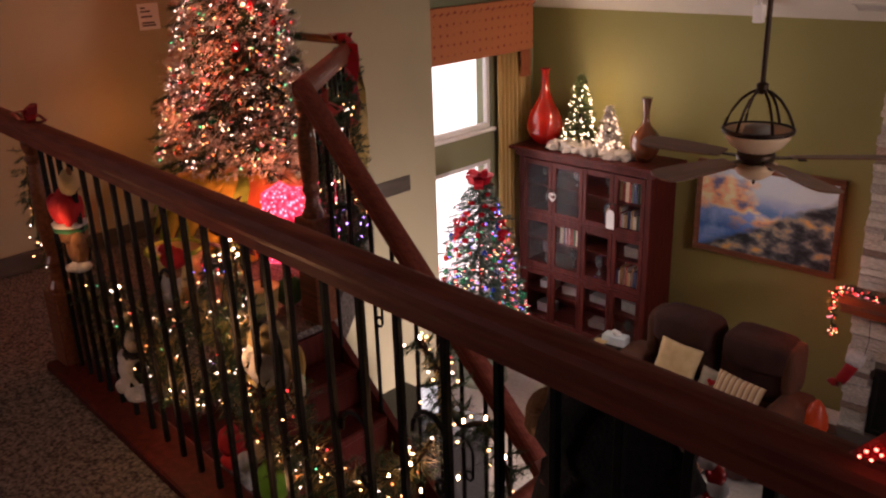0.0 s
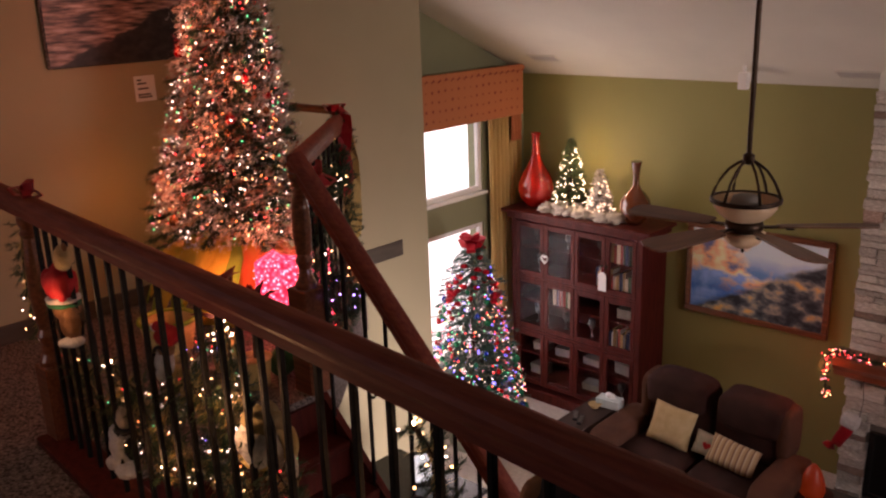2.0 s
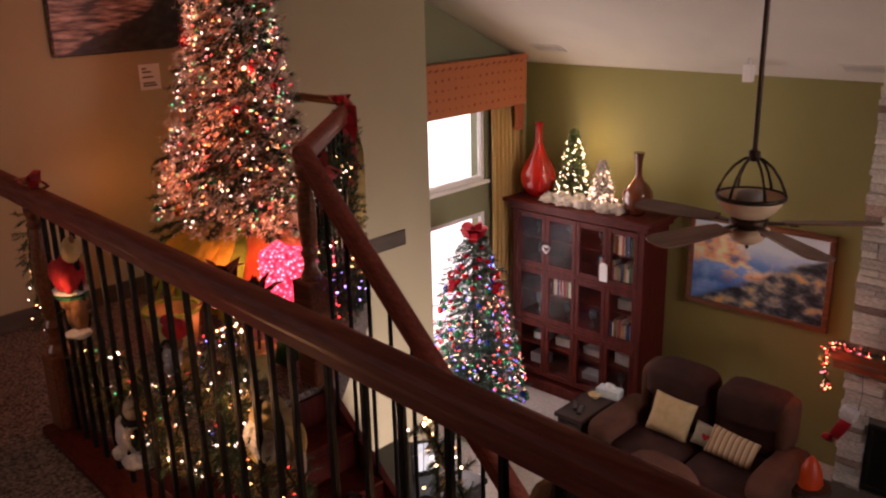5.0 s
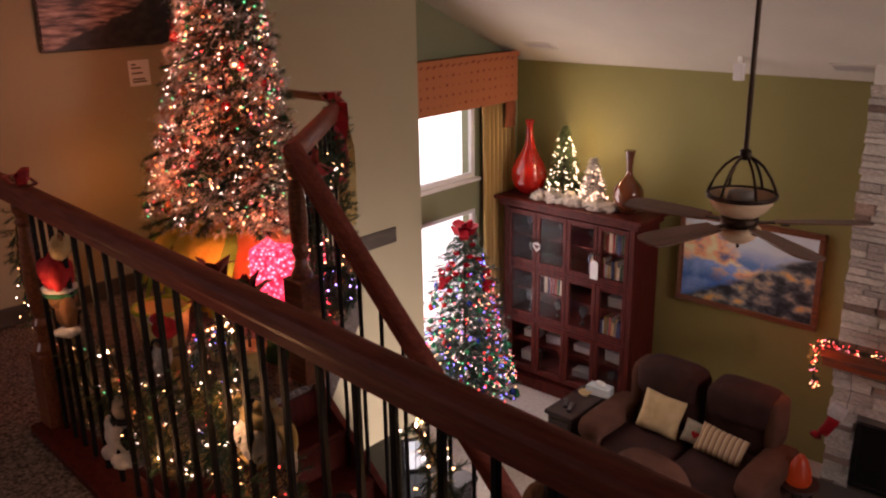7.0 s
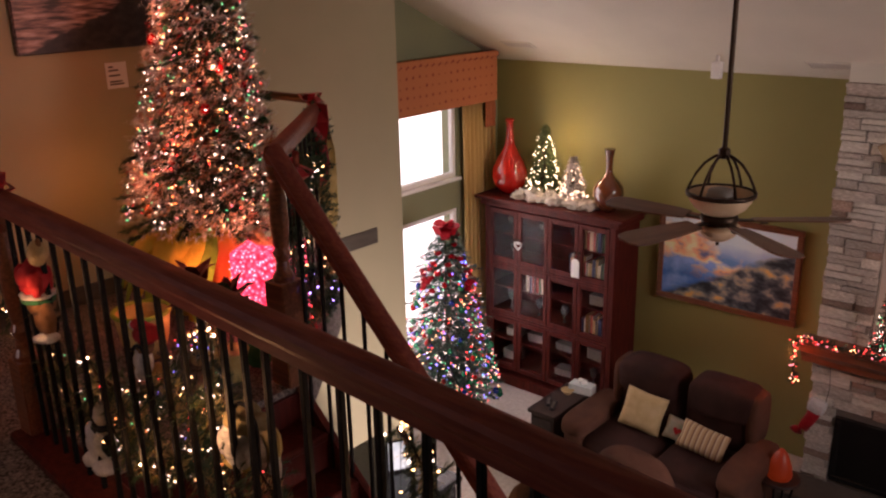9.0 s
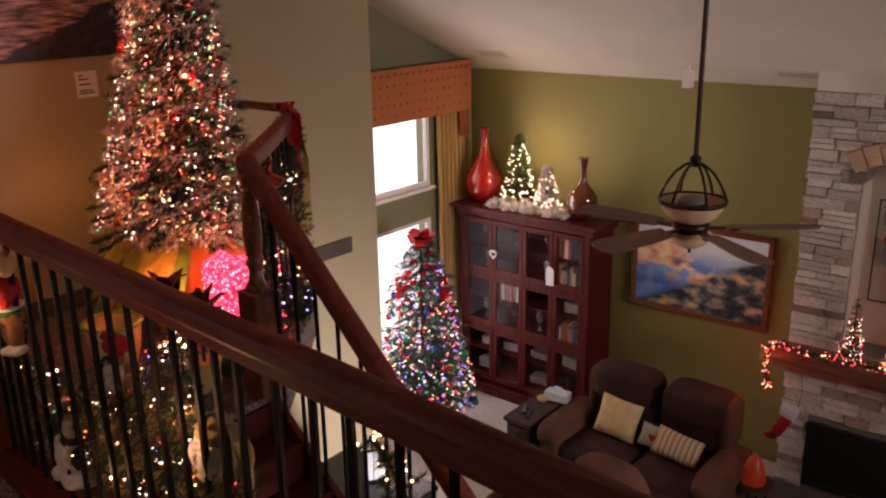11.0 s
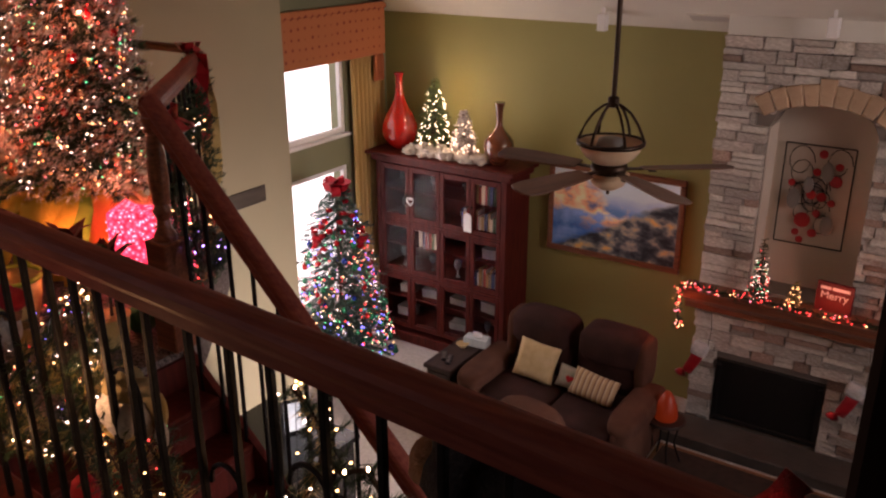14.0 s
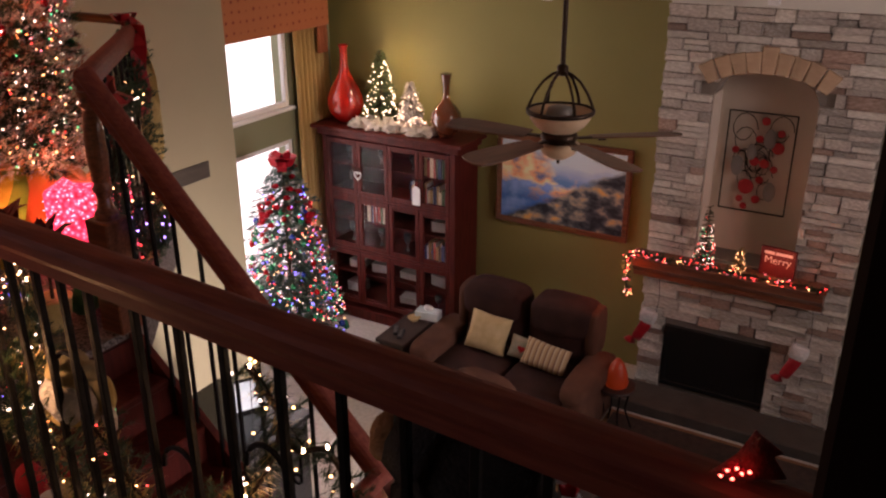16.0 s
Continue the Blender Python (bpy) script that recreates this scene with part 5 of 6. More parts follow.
def garland(name, label, pts, thick, density, mix, seed, nb, parent=None, r=0.005, needle=GARLAND, tins=None):
    """A needle garland along a line of points with bulbs of several colours."""
    rt = random.Random(seed)
    g = thing(name, label, "garland")
    P = [Vector(p) for p in pts]
    fine = []
    for i in range(len(P) - 1):
        p0, p1, p2, p3 = P[max(i - 1, 0)], P[i], P[i + 1], P[min(i + 2, len(P) - 1)]
        for j in range(8):
            t = j / 8
            fine.append(0.5 * ((2 * p1) + (p2 - p0) * t + (2 * p0 - 5 * p1 + 4 * p2 - p3) * t * t + (3 * p1 - p0 - 3 * p2 + p3) * t ** 3))
    fine.append(P[-1])
    bm = bmesh.new()
    tube(bm, fine, 0.006, 5)
    part("wire", bm, BARK, g)
    bm = bmesh.new()
    for a, b in zip(fine, fine[1:]):
        for j in range(max(1, int((b - a).length * density * 0.12))):
            root = a.lerp(b, rt.random())
            twig = Vector((rt.gauss(0, 1), rt.gauss(0, 1), rt.gauss(-0.2, 1))).normalized()
            for u in range(40):
                q = twig * thick * (0.15 + 0.85 * u / 40)
                spike(bm, root + q, twig * 0.7 + Vector((rt.gauss(0, 1), rt.gauss(0, 1), rt.gauss(0, 1))), rt.uniform(0.018, 0.032), 0.0017 if thick < 0.09 else 0.0032)
    o = part("needles", bm, needle, g)
    o["kind"] = "stuff"
    if tins:
        bm = bmesh.new()
        strip(bm, fine, rt, thick * 0.8, density * 0.55, 0.0018)
        o = part("tinsel", bm, tins, g)
        o["kind"] = "stuff"
    for m in mix:
        pp = []
        for k in range(nb):
            q = rt.choice(fine)
            pp.append(q + Vector((rt.gauss(0, 1), rt.gauss(0, 1), rt.gauss(0, 1))).normalized() * thick * rt.uniform(0.3, 0.9))
        bulbs("light_string", pp, r, m, g)
    return g


garland("mantel_garland", "red and warm lit garland along the mantel", [(-3.65, 7.55, 1.06), (-3.67, 7.55, 1.26), (-3.65, 7.56, 1.43), (-3.4, 7.585, 1.435), (-3.1, 7.58, 1.43), (-2.8, 7.585, 1.435), (-2.5, 7.58, 1.435), (-2.25, 7.585, 1.435), (-2.09, 7.59, 1.43)],
        0.05, 1100, (B_RED, B_RED, B_PINK, B_WARM, B_RED), 61, 24, r=0.0058)
for x, tilt in ((-3.50, -14), (-2.235, -12)):
    s = thing("christmas_stocking", "red stocking with a white fur cuff", "stocking", (x, 7.69, 0.75 if x < -3 else 0.73), group="stockings under the mantel")
    bm = bmesh.new()
    tube(bm, [(0.01, 0, 0.07), (0.0, 0, -0.04), (-0.02, 0, -0.13), (-0.03, 0, -0.18), (-0.045, 0, -0.21), (-0.07, 0, -0.225), (-0.095, 0, -0.222), (-0.11, 0, -0.21)], 0.055, 14, 0.03)
    for vv in bm.verts:
        vv.co.y *= 0.5
    part("sock", bm, RIBBON, s, smooth=True)
    bm = bmesh.new()
    cushion(bm, (-0.07, -0.04, 0.01), (0.08, 0.04, 0.14), 0.45, 6)
    part("cuff", bm, WHITEFUR, s, smooth=True)
    bm = bmesh.new()
    tube(bm, [(0.06, 0, 0.1), (0.03, 0.02, 0.28), (-0.03, 0.0, 0.47)], 0.0025, 5)
    part("loop", bm, IRON, s)
    s.rotation_euler = (0, radians(-tilt), 0)

# ---- seating ----
sf = thing("reclining_loveseat", "brown upholstered reclining loveseat", "sofa", (-4.42, 6.98, 0))


def cush(name, lo, hi, m, e=0.35, parent=None, label=""):
    bm = bmesh.new()
    cushion(bm, lo, hi, e)
    return part(name, bm, m, parent or sf, label, smooth=True)


part("base", boxes(((-0.66, -0.38, 0.04), (0.66, 0.40, 0.28)), bevel=0.03, seg=2), SOFA, sf)
for x0 in (-0.66, 0.01):
    cush("seat_cushion", (x0, -0.46, 0.25), (x0 + 0.65, 0.24, 0.49), SOFA, 0.4)
    cush("backrest", (x0 + 0.01, 0.14, 0.42), (x0 + 0.64, 0.48, 1.03), SOFA, 0.4)
    cush("head_cushion", (x0 + 0.03, 0.08, 0.72), (x0 + 0.62, 0.44, 1.04), SOFA, 0.5)
    cush("footrest", (x0 + 0.02, -0.52, 0.08), (x0 + 0.63, -0.38, 0.40), SOFA, 0.45)
    cush("side_bolster", (x0 - 0.01 if x0 < 0 else x0 + 0.55, 0.12, 0.55), (x0 + 0.10 if x0 < 0 else x0 + 0.66, 0.46, 1.0), SOFA2, 0.5)
for x0 in (-0.84, 0.59):
    cush("armrest", (x0, -0.46, 0.06), (x0 + 0.23, 0.38, 0.58), SOFA2, 0.4)
    cush("arm_pad", (x0 - 0.02, -0.50, 0.45), (x0 + 0.25, 0.34, 0.62), SOFA2, 0.5)


def pillow(label, at, rot, w, h, m):
    o = thing("throw_pillow", label, "pillow", at, group="pillows on the loveseat")
    o.matrix_world = pose(*at, *rot)
    bm = bmesh.new()
    n = 12
    gf2, gb = [], []
    for i in range(n + 1):
        ra_, rb_ = [], []
        for j in range(n + 1):
            u, v2 = i / n * 2 - 1, j / n * 2 - 1
            t = 0.085 * ((1 - u ** 4) * (1 - v2 ** 4)) ** 0.6 + 0.002
            pinch = 1 - 0.06 * (1 - abs(u * v2))
            ra_.append(bm.verts.new((u * w / 2 * pinch, -t, v2 * h / 2 * pinch)))
            rb_.append(bm.verts.new((u * w / 2 * pinch, t, v2 * h / 2 * pinch)))
        gf2.append(ra_)
        gb.append(rb_)
    for i in range(n):
        for j in range(n):
            bm.faces.new((gf2[i][j], gf2[i + 1][j], gf2[i + 1][j + 1], gf2[i][j + 1]))
            bm.faces.new((gb[i][j], gb[i][j + 1], gb[i + 1][j + 1], gb[i + 1][j]))
    for i in range(n):
        for a, b in ((gf2[i][0], gf2[i + 1][0]), (gf2[i][n], gf2[i + 1][n])):
            j = 0 if a is gf2[i][0] else n
            bm.faces.new((a, gb[i][j], gb[i + 1][j], b))
            a2, b2_ = gf2[0 if j == 0 else n][i], gf2[0 if j == 0 else n][i + 1]
            bm.faces.new((a2, b2_, gb[0 if j == 0 else n][i + 1], gb[0 if j == 0 else n][i]))
    part("cover", bm, m, o, smooth=True)
    return o


pillow("plain cream square throw pillow", (-4.70, 6.98, 0.66), (-20, 7, 4), 0.38, 0.35, CREAM)
hp_ = pillow("small pillow with a red heart", (-4.36, 7.0, 0.58), (-25, 8, 4), 0.26, 0.2, PAPERCLOTH)
bm = bmesh.new()
hv = [bm.verts.new((0.0022 * 16 * math.sin(2 * math.pi * k / 24) ** 3, -0.09, 0.0022 * (13 * math.cos(2 * math.pi * k / 24) - 5 * math.cos(4 * math.pi * k / 24) - 2 * math.cos(6 * math.pi * k / 24)))) for k in range(24)]
fc = bm.faces.new(hv)
bmesh.ops.extrude_face_region(bm, geom=[fc])
for vv in hv:
    vv.co.y += 0.01
part("heart_patch", bm, REDFELT, hp_)
pillow("striped tan and brown throw pillow", (-4.12, 6.93, 0.60), (-28, 10, 4), 0.40, 0.24, STRIPE)

ot = thing("armchair", "tan upholstered armchair with a rounded back", "chair", (-4.30, 5.86, 0))
cush("seat", (-0.30, -0.36, 0.12), (0.30, 0.24, 0.44), SOFA2, 0.45, ot)
cush("backrest", (-0.34, 0.10, 0.14), (0.34, 0.36, 0.84), SOFA2, 0.75, ot)
for dx, dy in ((-.2, -.18), (.2, -.18), (-.2, .18), (.2, .18)):
    bm = bmesh.new()
    lathe(bm, [(0.02, 0), (0.026, 0.16)], 10, Matrix.Translation((dx, dy, 0)))
    part("leg", bm, TABLEWOOD, ot)

tb = thing("side_table", "dark wooden side table beside the loveseat", "table", (-5.45, 6.85, 0))
part("tabletop", boxes(((-0.14, -0.36, 0.56), (0.15, 0.30, 0.60)), bevel=0.008, seg=2), TABLEWOOD, tb)
part("cabinet_box", boxes(((-0.12, -0.33, 0.0), (0.13, 0.27, 0.56)), bevel=0.005), TABLEWOOD, tb)
part("drawer_front", boxes(((-0.10, -0.345, 0.38), (0.11, -0.33, 0.53)), bevel=0.004), TABLEWOOD, tb)
part("drawer_front", boxes(((-0.10, -0.345, 0.06), (0.11, -0.33, 0.36)), bevel=0.004), TABLEWOOD, tb)
for dz in (0.455, 0.28):
    part("drawer_knob", lathe(bmesh.new(), [(0.006, 0), (0.012, 0.012), (0.010, 0.02), (0.001, 0.023)], 10, pose(0.005, -0.345, dz, 90, 0, 0)), BRONZE, tb)
tsb = thing("tissue_box", "pale blue and white tissue box", "tissue box", (-5.37, 7.06, 0.60), 6)
part("carton", boxes(((-0.115, -0.06, 0), (0.115, 0.06, 0.085)), bevel=0.005), TISSUE, tsb)
bm = bmesh.new()
blob(bm, (0, 0, 0.10), 0.05, 2, (0.9, 0.5, 0.7), 0.8, 3)
part("tissue", bm, PAPER, tsb, smooth=True)
for k, (dx, dy, rz) in enumerate(((-5.50, 6.70, 30), (-5.42, 6.66, 22))):
    rm = thing("remote_control", "black remote control lying on the table", "remote", (dx, dy, 0.60), rz, group="remotes on the table")
    part("shell", boxes(((-0.022, -0.085, 0), (0.022, 0.085, 0.02)), bevel=0.005, seg=2), DARKBLUE, rm)
    for j in range(4):
        part("button", boxes(((-0.012, -0.06 + 0.03 * j, 0.02), (0.012, -0.045 + 0.03 * j, 0.023))), PEWTER, rm)
ds = thing("candy_dish", "small cream candy dish on the table", "dish", (-5.46, 6.95, 0.60))
bm = bmesh.new()
lathe(bm, [(0.03, 0), (0.035, 0.008), (0.06, 0.035), (0.062, 0.04), (0.05, 0.034), (0.02, 0.016)], 20)
part("bowl", bm, CREAM, ds, smooth=True)

rg = thing("area_rug", "dark brown area rug before the hearth", "rug", (-2.75, 6.35, 0))
part("carpet_field", boxes(((-0.85, -0.9, 0), (1.1, 0.95, 0.012)), bevel=0.004), RUG, rg)
part("border", boxes(((-0.89, -0.94, 0), (-0.85, 0.99, 0.01)), ((1.1, -0.94, 0), (1.14, 0.99, 0.01)), ((-0.85, -0.94, 0), (1.1, -0.9, 0.01)), ((-0.85, 0.95, 0), (1.1, 0.99, 0.01))), BROWNPLUSH, rg)

# small table by the hearth with an orange lamp
ht = thing("plant_stand", "dark iron side stand beside the hearth", "stand", (-3.52, 7.05, 0))
bm = bmesh.new()
lathe(bm, [(0.16, 0.42), (0.165, 0.43), (0.16, 0.445)], 24)
part("top", bm, TABLEWOOD, ht)
for k in range(4):
    a = k * math.pi / 2 + 0.6
    bm = bmesh.new()
    tube(bm, [(0.13 * math.cos(a), 0.13 * math.sin(a), 0.42), (0.09 * math.cos(a), 0.09 * math.sin(a), 0.2), (0.16 * math.cos(a), 0.16 * math.sin(a), 0.0)], 0.009, 6)
    part("leg", bm, IRON, ht)
ol = thing("orange_lantern", "glowing orange cone-shaped lantern", "lantern", (-3.52, 7.05, 0.445))
bm = bmesh.new()
lathe(bm, [(0.09, 0.0), (0.10, 0.03), (0.085, 0.12), (0.055, 0.2), (0.02, 0.25)], 20)
part("shade", bm, ORANGEGLOW, ol, smooth=True)

# ---- ceiling fan ----
fan = thing("ceiling_fan", "bronze ceiling fan with wooden blades and a bowl light", "ceiling fan", (-3.176, 4.64, 3.18))
rodtop = CZ + CS * (GW - 4.64) - 3.18
bm = bmesh.new()
lathe(bm, [(0.012, 0.35), (0.012, rodtop + 0.03)], 14)
part("downrod", bm, BRONZE, fan)
bm = bmesh.new()
lathe(bm, [(0.016, 0.315), (0.027, 0.32), (0.027, 0.36), (0.014, 0.37)], 18)
part("coupling", bm, BRONZE, fan)
bm = bmesh.new()
lathe(bm, [(0.02, rodtop - 0.12), (0.075, rodtop - 0.06), (0.08, rodtop + 0.05)], 20)
part("canopy", bm, BRONZE, fan)
for k in range(6):
    a = k * math.pi / 3 + 0.3
    bm = bmesh.new()
    tube(bm, [(r * math.cos(a), r * math.sin(a), z) for r, z in ((0.018, 0.335), (0.045, 0.322), (0.085, 0.29), (0.12, 0.24), (0.143, 0.19), (0.156, 0.15))], 0.007, 6)
    part("arm", bm, BRONZE, fan)
bm = bmesh.new()
lathe(bm, [(0.04, 0.042), (0.08, 0.052), (0.118, 0.08), (0.143, 0.115), (0.155, 0.15), (0.149, 0.15), (0.135, 0.118), (0.11, 0.09), (0.07, 0.065), (0.03, 0.055)], 32)
part("upper_bowl", bm, ALABASTER, fan, "amber alabaster glass bowl", smooth=True)
bm = bmesh.new()
lathe(bm, [(0.15, 0.138), (0.162, 0.14), (0.164, 0.158), (0.15, 0.16), (0.15, 0.138)], 32, None, False)
part("rim", bm, BRONZE, fan, smooth=True)
bm = bmesh.new()
lathe(bm, [(0.06, 0.06), (0.07, 0.13), (0.06, 0.165), (0.03, 0.175)], 24)
part("motor_cap", bm, PEWTER, fan, smooth=True)
bm = bmesh.new()
lathe(bm, [(0.03, 0.06), (0.08, 0.05), (0.09, 0.03), (0.08, 0.0), (0.04, -0.012)], 28)
part("motor", bm, BRONZE, fan, smooth=True)
bm = bmesh.new()
lathe(bm, [(0.001, -0.085), (0.04, -0.08), (0.075, -0.058), (0.098, -0.025), (0.10, -0.01), (0.04, -0.008)], 28)
part("light_bowl", bm, ALABASTER, fan, "amber alabaster glass bowl", smooth=True)
bm = bmesh.new()
lathe(bm, [(0.001, -0.112), (0.008, -0.104), (0.007, -0.09), (0.014, -0.082)], 12)
part("finial", bm, BRONZE, fan)
for k in range(5):
    bm = bmesh.new()
    prof = [(0.16, 0.046), (0.25, 0.058), (0.40, 0.07), (0.53, 0.074), (0.58, 0.062), (0.60, 0.028)]
    lo, hi = [], []
    for zz, lst in ((-0.004, lo), (0.004, hi)):
        lst += [bm.verts.new((x, -w, zz + w * 0.14)) for x, w in prof] + [bm.verts.new((x, w, zz - w * 0.14)) for x, w in reversed(prof)]
    bm.faces.new(lo[::-1])
    bm.faces.new(hi)
    nn = len(lo)
    for j in range(nn):
        bm.faces.new((lo[j], lo[(j + 1) % nn], hi[(j + 1) % nn], hi[j]))
    o = part("blade", bm, BLADE, fan)
    o.matrix_local = pose(0, 0, 0.02, 0, 0, 36 + 72 * k)
    bm = boxes(((0.07, -0.018, -0.008), (0.2, 0.018, 0.0)), ((0.18, -0.05, -0.008), (0.22, 0.05, -0.002)), bevel=0.003)
    part("blade_iron", bm, BRONZE, o)

# ceiling fittings
slope = -math.degrees(math.atan(CS))
for x, y, n in ((-6.62, 7.75, "ceiling_vent"), (-3.75, 7.9, "ceiling_vent")):
    o = thing(n, "flush off-white ceiling vent grille", "vent", (x, y, CZ + CS * (GW - y)), group="ceiling vents")
    o.matrix_world = pose(x, y, CZ + CS * (GW - y) + 0.001, slope, 0, 0)
    part("frame", boxes(((-0.17, -0.08, -0.012), (0.17, -0.065, 0.0)), ((-0.17, 0.065, -0.012), (0.17, 0.08, 0.0)), ((-0.17, -0.065, -0.012), (-0.155, 0.065, 0)), ((0.155, -0.065, -0.012), (0.17, 0.065, 0)), bevel=0.002), CEIL, o)
    for j in range(7):
        part("slat", boxes(((-0.155, -0.058 + 0.017 * j, -0.009), (0.155, -0.050 + 0.017 * j, -0.002))), PEWTERPAINT, o)
for x, y in ((-4.62, 7.80), (-2.78, 7.62)):
    o = thing("speaker_bracket", "small white box speaker fixed under the ceiling", "speaker", (x, y, CZ + CS * (GW - y)), group="speakers")
    part("box_body", boxes(((-0.04, -0.035, -0.19), (0.04, 0.035, -0.05)), bevel=0.008, seg=2), WHITE, o)
    part("bracket", boxes(((-0.012, -0.012, -0.06), (0.012, 0.012, 0.03))), WHITE, o)

# ---- decorations on the loft rail and landing ----


def gy(x, off):
    return rail_y(x) + off


GA = [(-5.32, 2.2, 3.42), (-5.38, 2.2, 3.08), (-5.09, 2.18, 2.76), (-4.52, 2.14, 3.0), (-4.35, 2.12, 2.76), (-3.97, 2.09, 2.74), (-3.67, 2.07, 3.01), (-3.56, 2.06, 3.28), (-3.57, 2.06, 3.43)]
GB = [(-3.62, 2.09, 3.1), (-3.63, 2.09, 2.9), (-3.45, 2.08, 2.78), (-3.33, 2.07, 2.75), (-3.16, 2.06, 2.79), (-2.92, 2.04, 2.94), (-2.78, 2.03, 3.09), (-2.7, 2.02, 3.28), (-2.78, 2.03, 3.38)]
GC = [(-2.83, 2.07, 3.35), (-2.74, 2.06, 3.26), (-2.7, 2.06, 3.18), (-2.61, 2.05, 3.22), (-2.56, 2.05, 3.15), (-2.54, 2.05, 3.07)]
GD = [(-4.37, 2.21, 2.91), (-4.17, 2.2, 2.88), (-3.96, 2.18, 3.16), (-3.79, 2.17, 3.27), (-3.75, 2.17, 3.11), (-3.98, 2.18, 2.82)]
garland("lit_garland", "green garland with warm lights draped along the balusters", GA, 0.065, 900, (B_WARM, B_WHITE), 71, 36, r=0.0035, tins=GOLDT)
garland("lit_garland", "green garland with bright warm lights along the balusters", GB, 0.065, 900, (B_WARM, B_WHITE), 72, 24, r=0.0035, tins=GOLDT)
garland("lit_garland", "short green garland with warm lights near the stairs", GC, 0.05, 900, (B_WARM,), 73, 10, r=0.0035)
garland("lit_garland", "coloured lights and greenery behind the balusters", GD, 0.06, 700, (B_WARM, B_RED, B_GREEN, B_BLUE, B_WHITE), 74, 14, r=0.003, tins=TINSEL)
GE = [(-4.94, 2.17, 3.32), (-4.93, 2.17, 3.08), (-4.84, 2.16, 2.89), (-4.66, 2.15, 2.77), (-4.35, 2.12, 2.97), (-4.17, 2.11, 2.87), (-3.9, 2.09, 3.13), (-3.72, 2.07, 3.09), (-3.54, 2.06, 3.22), (-3.44, 2.05, 3.09), (-3.31, 2.04, 3.0), (-3.21, 2.03, 2.9), (-3.11, 2.02, 2.86)]
GF = [(-5.28, 2.24, 2.74), (-4.89, 2.21, 2.59), (-4.44, 2.17, 2.8), (-4.1, 2.14, 2.79), (-3.81, 2.12, 2.82), (-3.64, 2.11, 2.74), (-3.41, 2.09, 2.72), (-3.06, 2.06, 2.84), (-2.86, 2.04, 3.0)]
garland("stair_garland", "dense dark green garland looped behind the balusters", GE, 0.085, 1100, (B_WARM, B_WHITE, B_GREEN, B_RED), 75, 14, r=0.0030, tins=GOLDT)
garland("stair_garland", "dark green garland hanging low behind the balusters", GF, 0.085, 1100, (B_WARM, B_ORANGE), 76, 20, r=0.0032, tins=GOLDT)
# big bright bulbs of the old string
sl = thing("bulb_string", "string of large clear glowing bulbs on the garland", "light string")
bm = bmesh.new()
BIGB = [(-5.17, 2.17, 3.43), (-5.29, 2.18, 3.13), (-4.47, 2.11, 3.03), (-4.13, 2.08, 2.73), (-3.93, 2.07, 2.75), (-3.84, 2.06, 2.76), (-3.55, 2.04, 3.44), (-3.5, 2.03, 3.41), (-3.36, 2.02, 2.78),
        (-2.87, 1.98, 3.0), (-2.79, 1.98, 3.07), (-2.75, 1.97, 3.02), (-2.73, 1.97, 3.42), (-2.6, 1.96, 3.27), (-2.53, 1.95, 3.31), (-2.48, 1.95, 3.24), (-2.62, 1.96, 3.12)]
tube(bm, [(x, y + 0.01, z + 0.012) for x, y, z in BIGB], 0.0012, 4)
part("cord", bm, IRON, sl)
for x, y, z in BIGB:
    bm = bmesh.new()
    lathe(bm, [(0.0007, -0.0055), (0.0024, -0.003), (0.0029, 0), (0.0024, 0.003), (0.0018, 0.0055)], 10)
    o = part("bulb", bm, B_BRIGHT, sl, smooth=True)
    o.location = (x, y + 0.01, z)


def plush(name, label, at, pieces, rz=0):
    """A soft toy tied to the rail: rounded limbs of several cloths."""
    o = thing(name, label, "soft toy", at, rz, group="soft toys on the rail")
    for k, (nm, c, r, sq, m) in enumerate(pieces):
        bm = bmesh.new()
        blob(bm, c, r, 3, sq, 0.18, k * 2.3)
        part(nm, bm, m, o, smooth=True)
    return o


plush("plush_bear", "brown plush bear in a red sweater with white shoes", (-4.68, 2.08, 3.085), (
    ("sweater", (-0.03, 0, 0.215), 0.078, (0.95, 0.75, 0.95), REDFELT), ("sleeve", (0.035, -0.03, 0.22), 0.034, (0.8, 0.8, 1.6), REDFELT), ("sleeve", (-0.095, -0.02, 0.215), 0.032, (0.8, 0.8, 1.5), REDFELT),
    ("trim", (-0.03, 0, 0.155), 0.078, (0.97, 0.8, 0.16), WHITEFUR), ("hem", (-0.03, 0, 0.135), 0.076, (0.97, 0.8, 0.16), GREENFELT), ("seat", (-0.015, 0, 0.115), 0.062, (1.0, 0.8, 0.6), BROWNPLUSH),
    ("leg", (-0.01, -0.005, 0.065), 0.034, (0.9, 0.9, 2.0), BROWNPLUSH), ("leg", (0.04, -0.01, 0.065), 0.034, (0.9, 0.9, 2.0), BROWNPLUSH), ("shoe", (0.03, -0.025, 0.0), 0.03, (1.0, 1.5, 0.6), WHITEFUR), ("shoe", (0.065, -0.025, 0.005), 0.028, (1.0, 1.5, 0.6), WHITEFUR),
    ("head", (0.03, 0, 0.325), 0.04, (0.85, 0.9, 1.25), CREAM), ("ear", (0.05, 0, 0.37), 0.014, (1, 0.6, 1.2), BROWNPLUSH)))
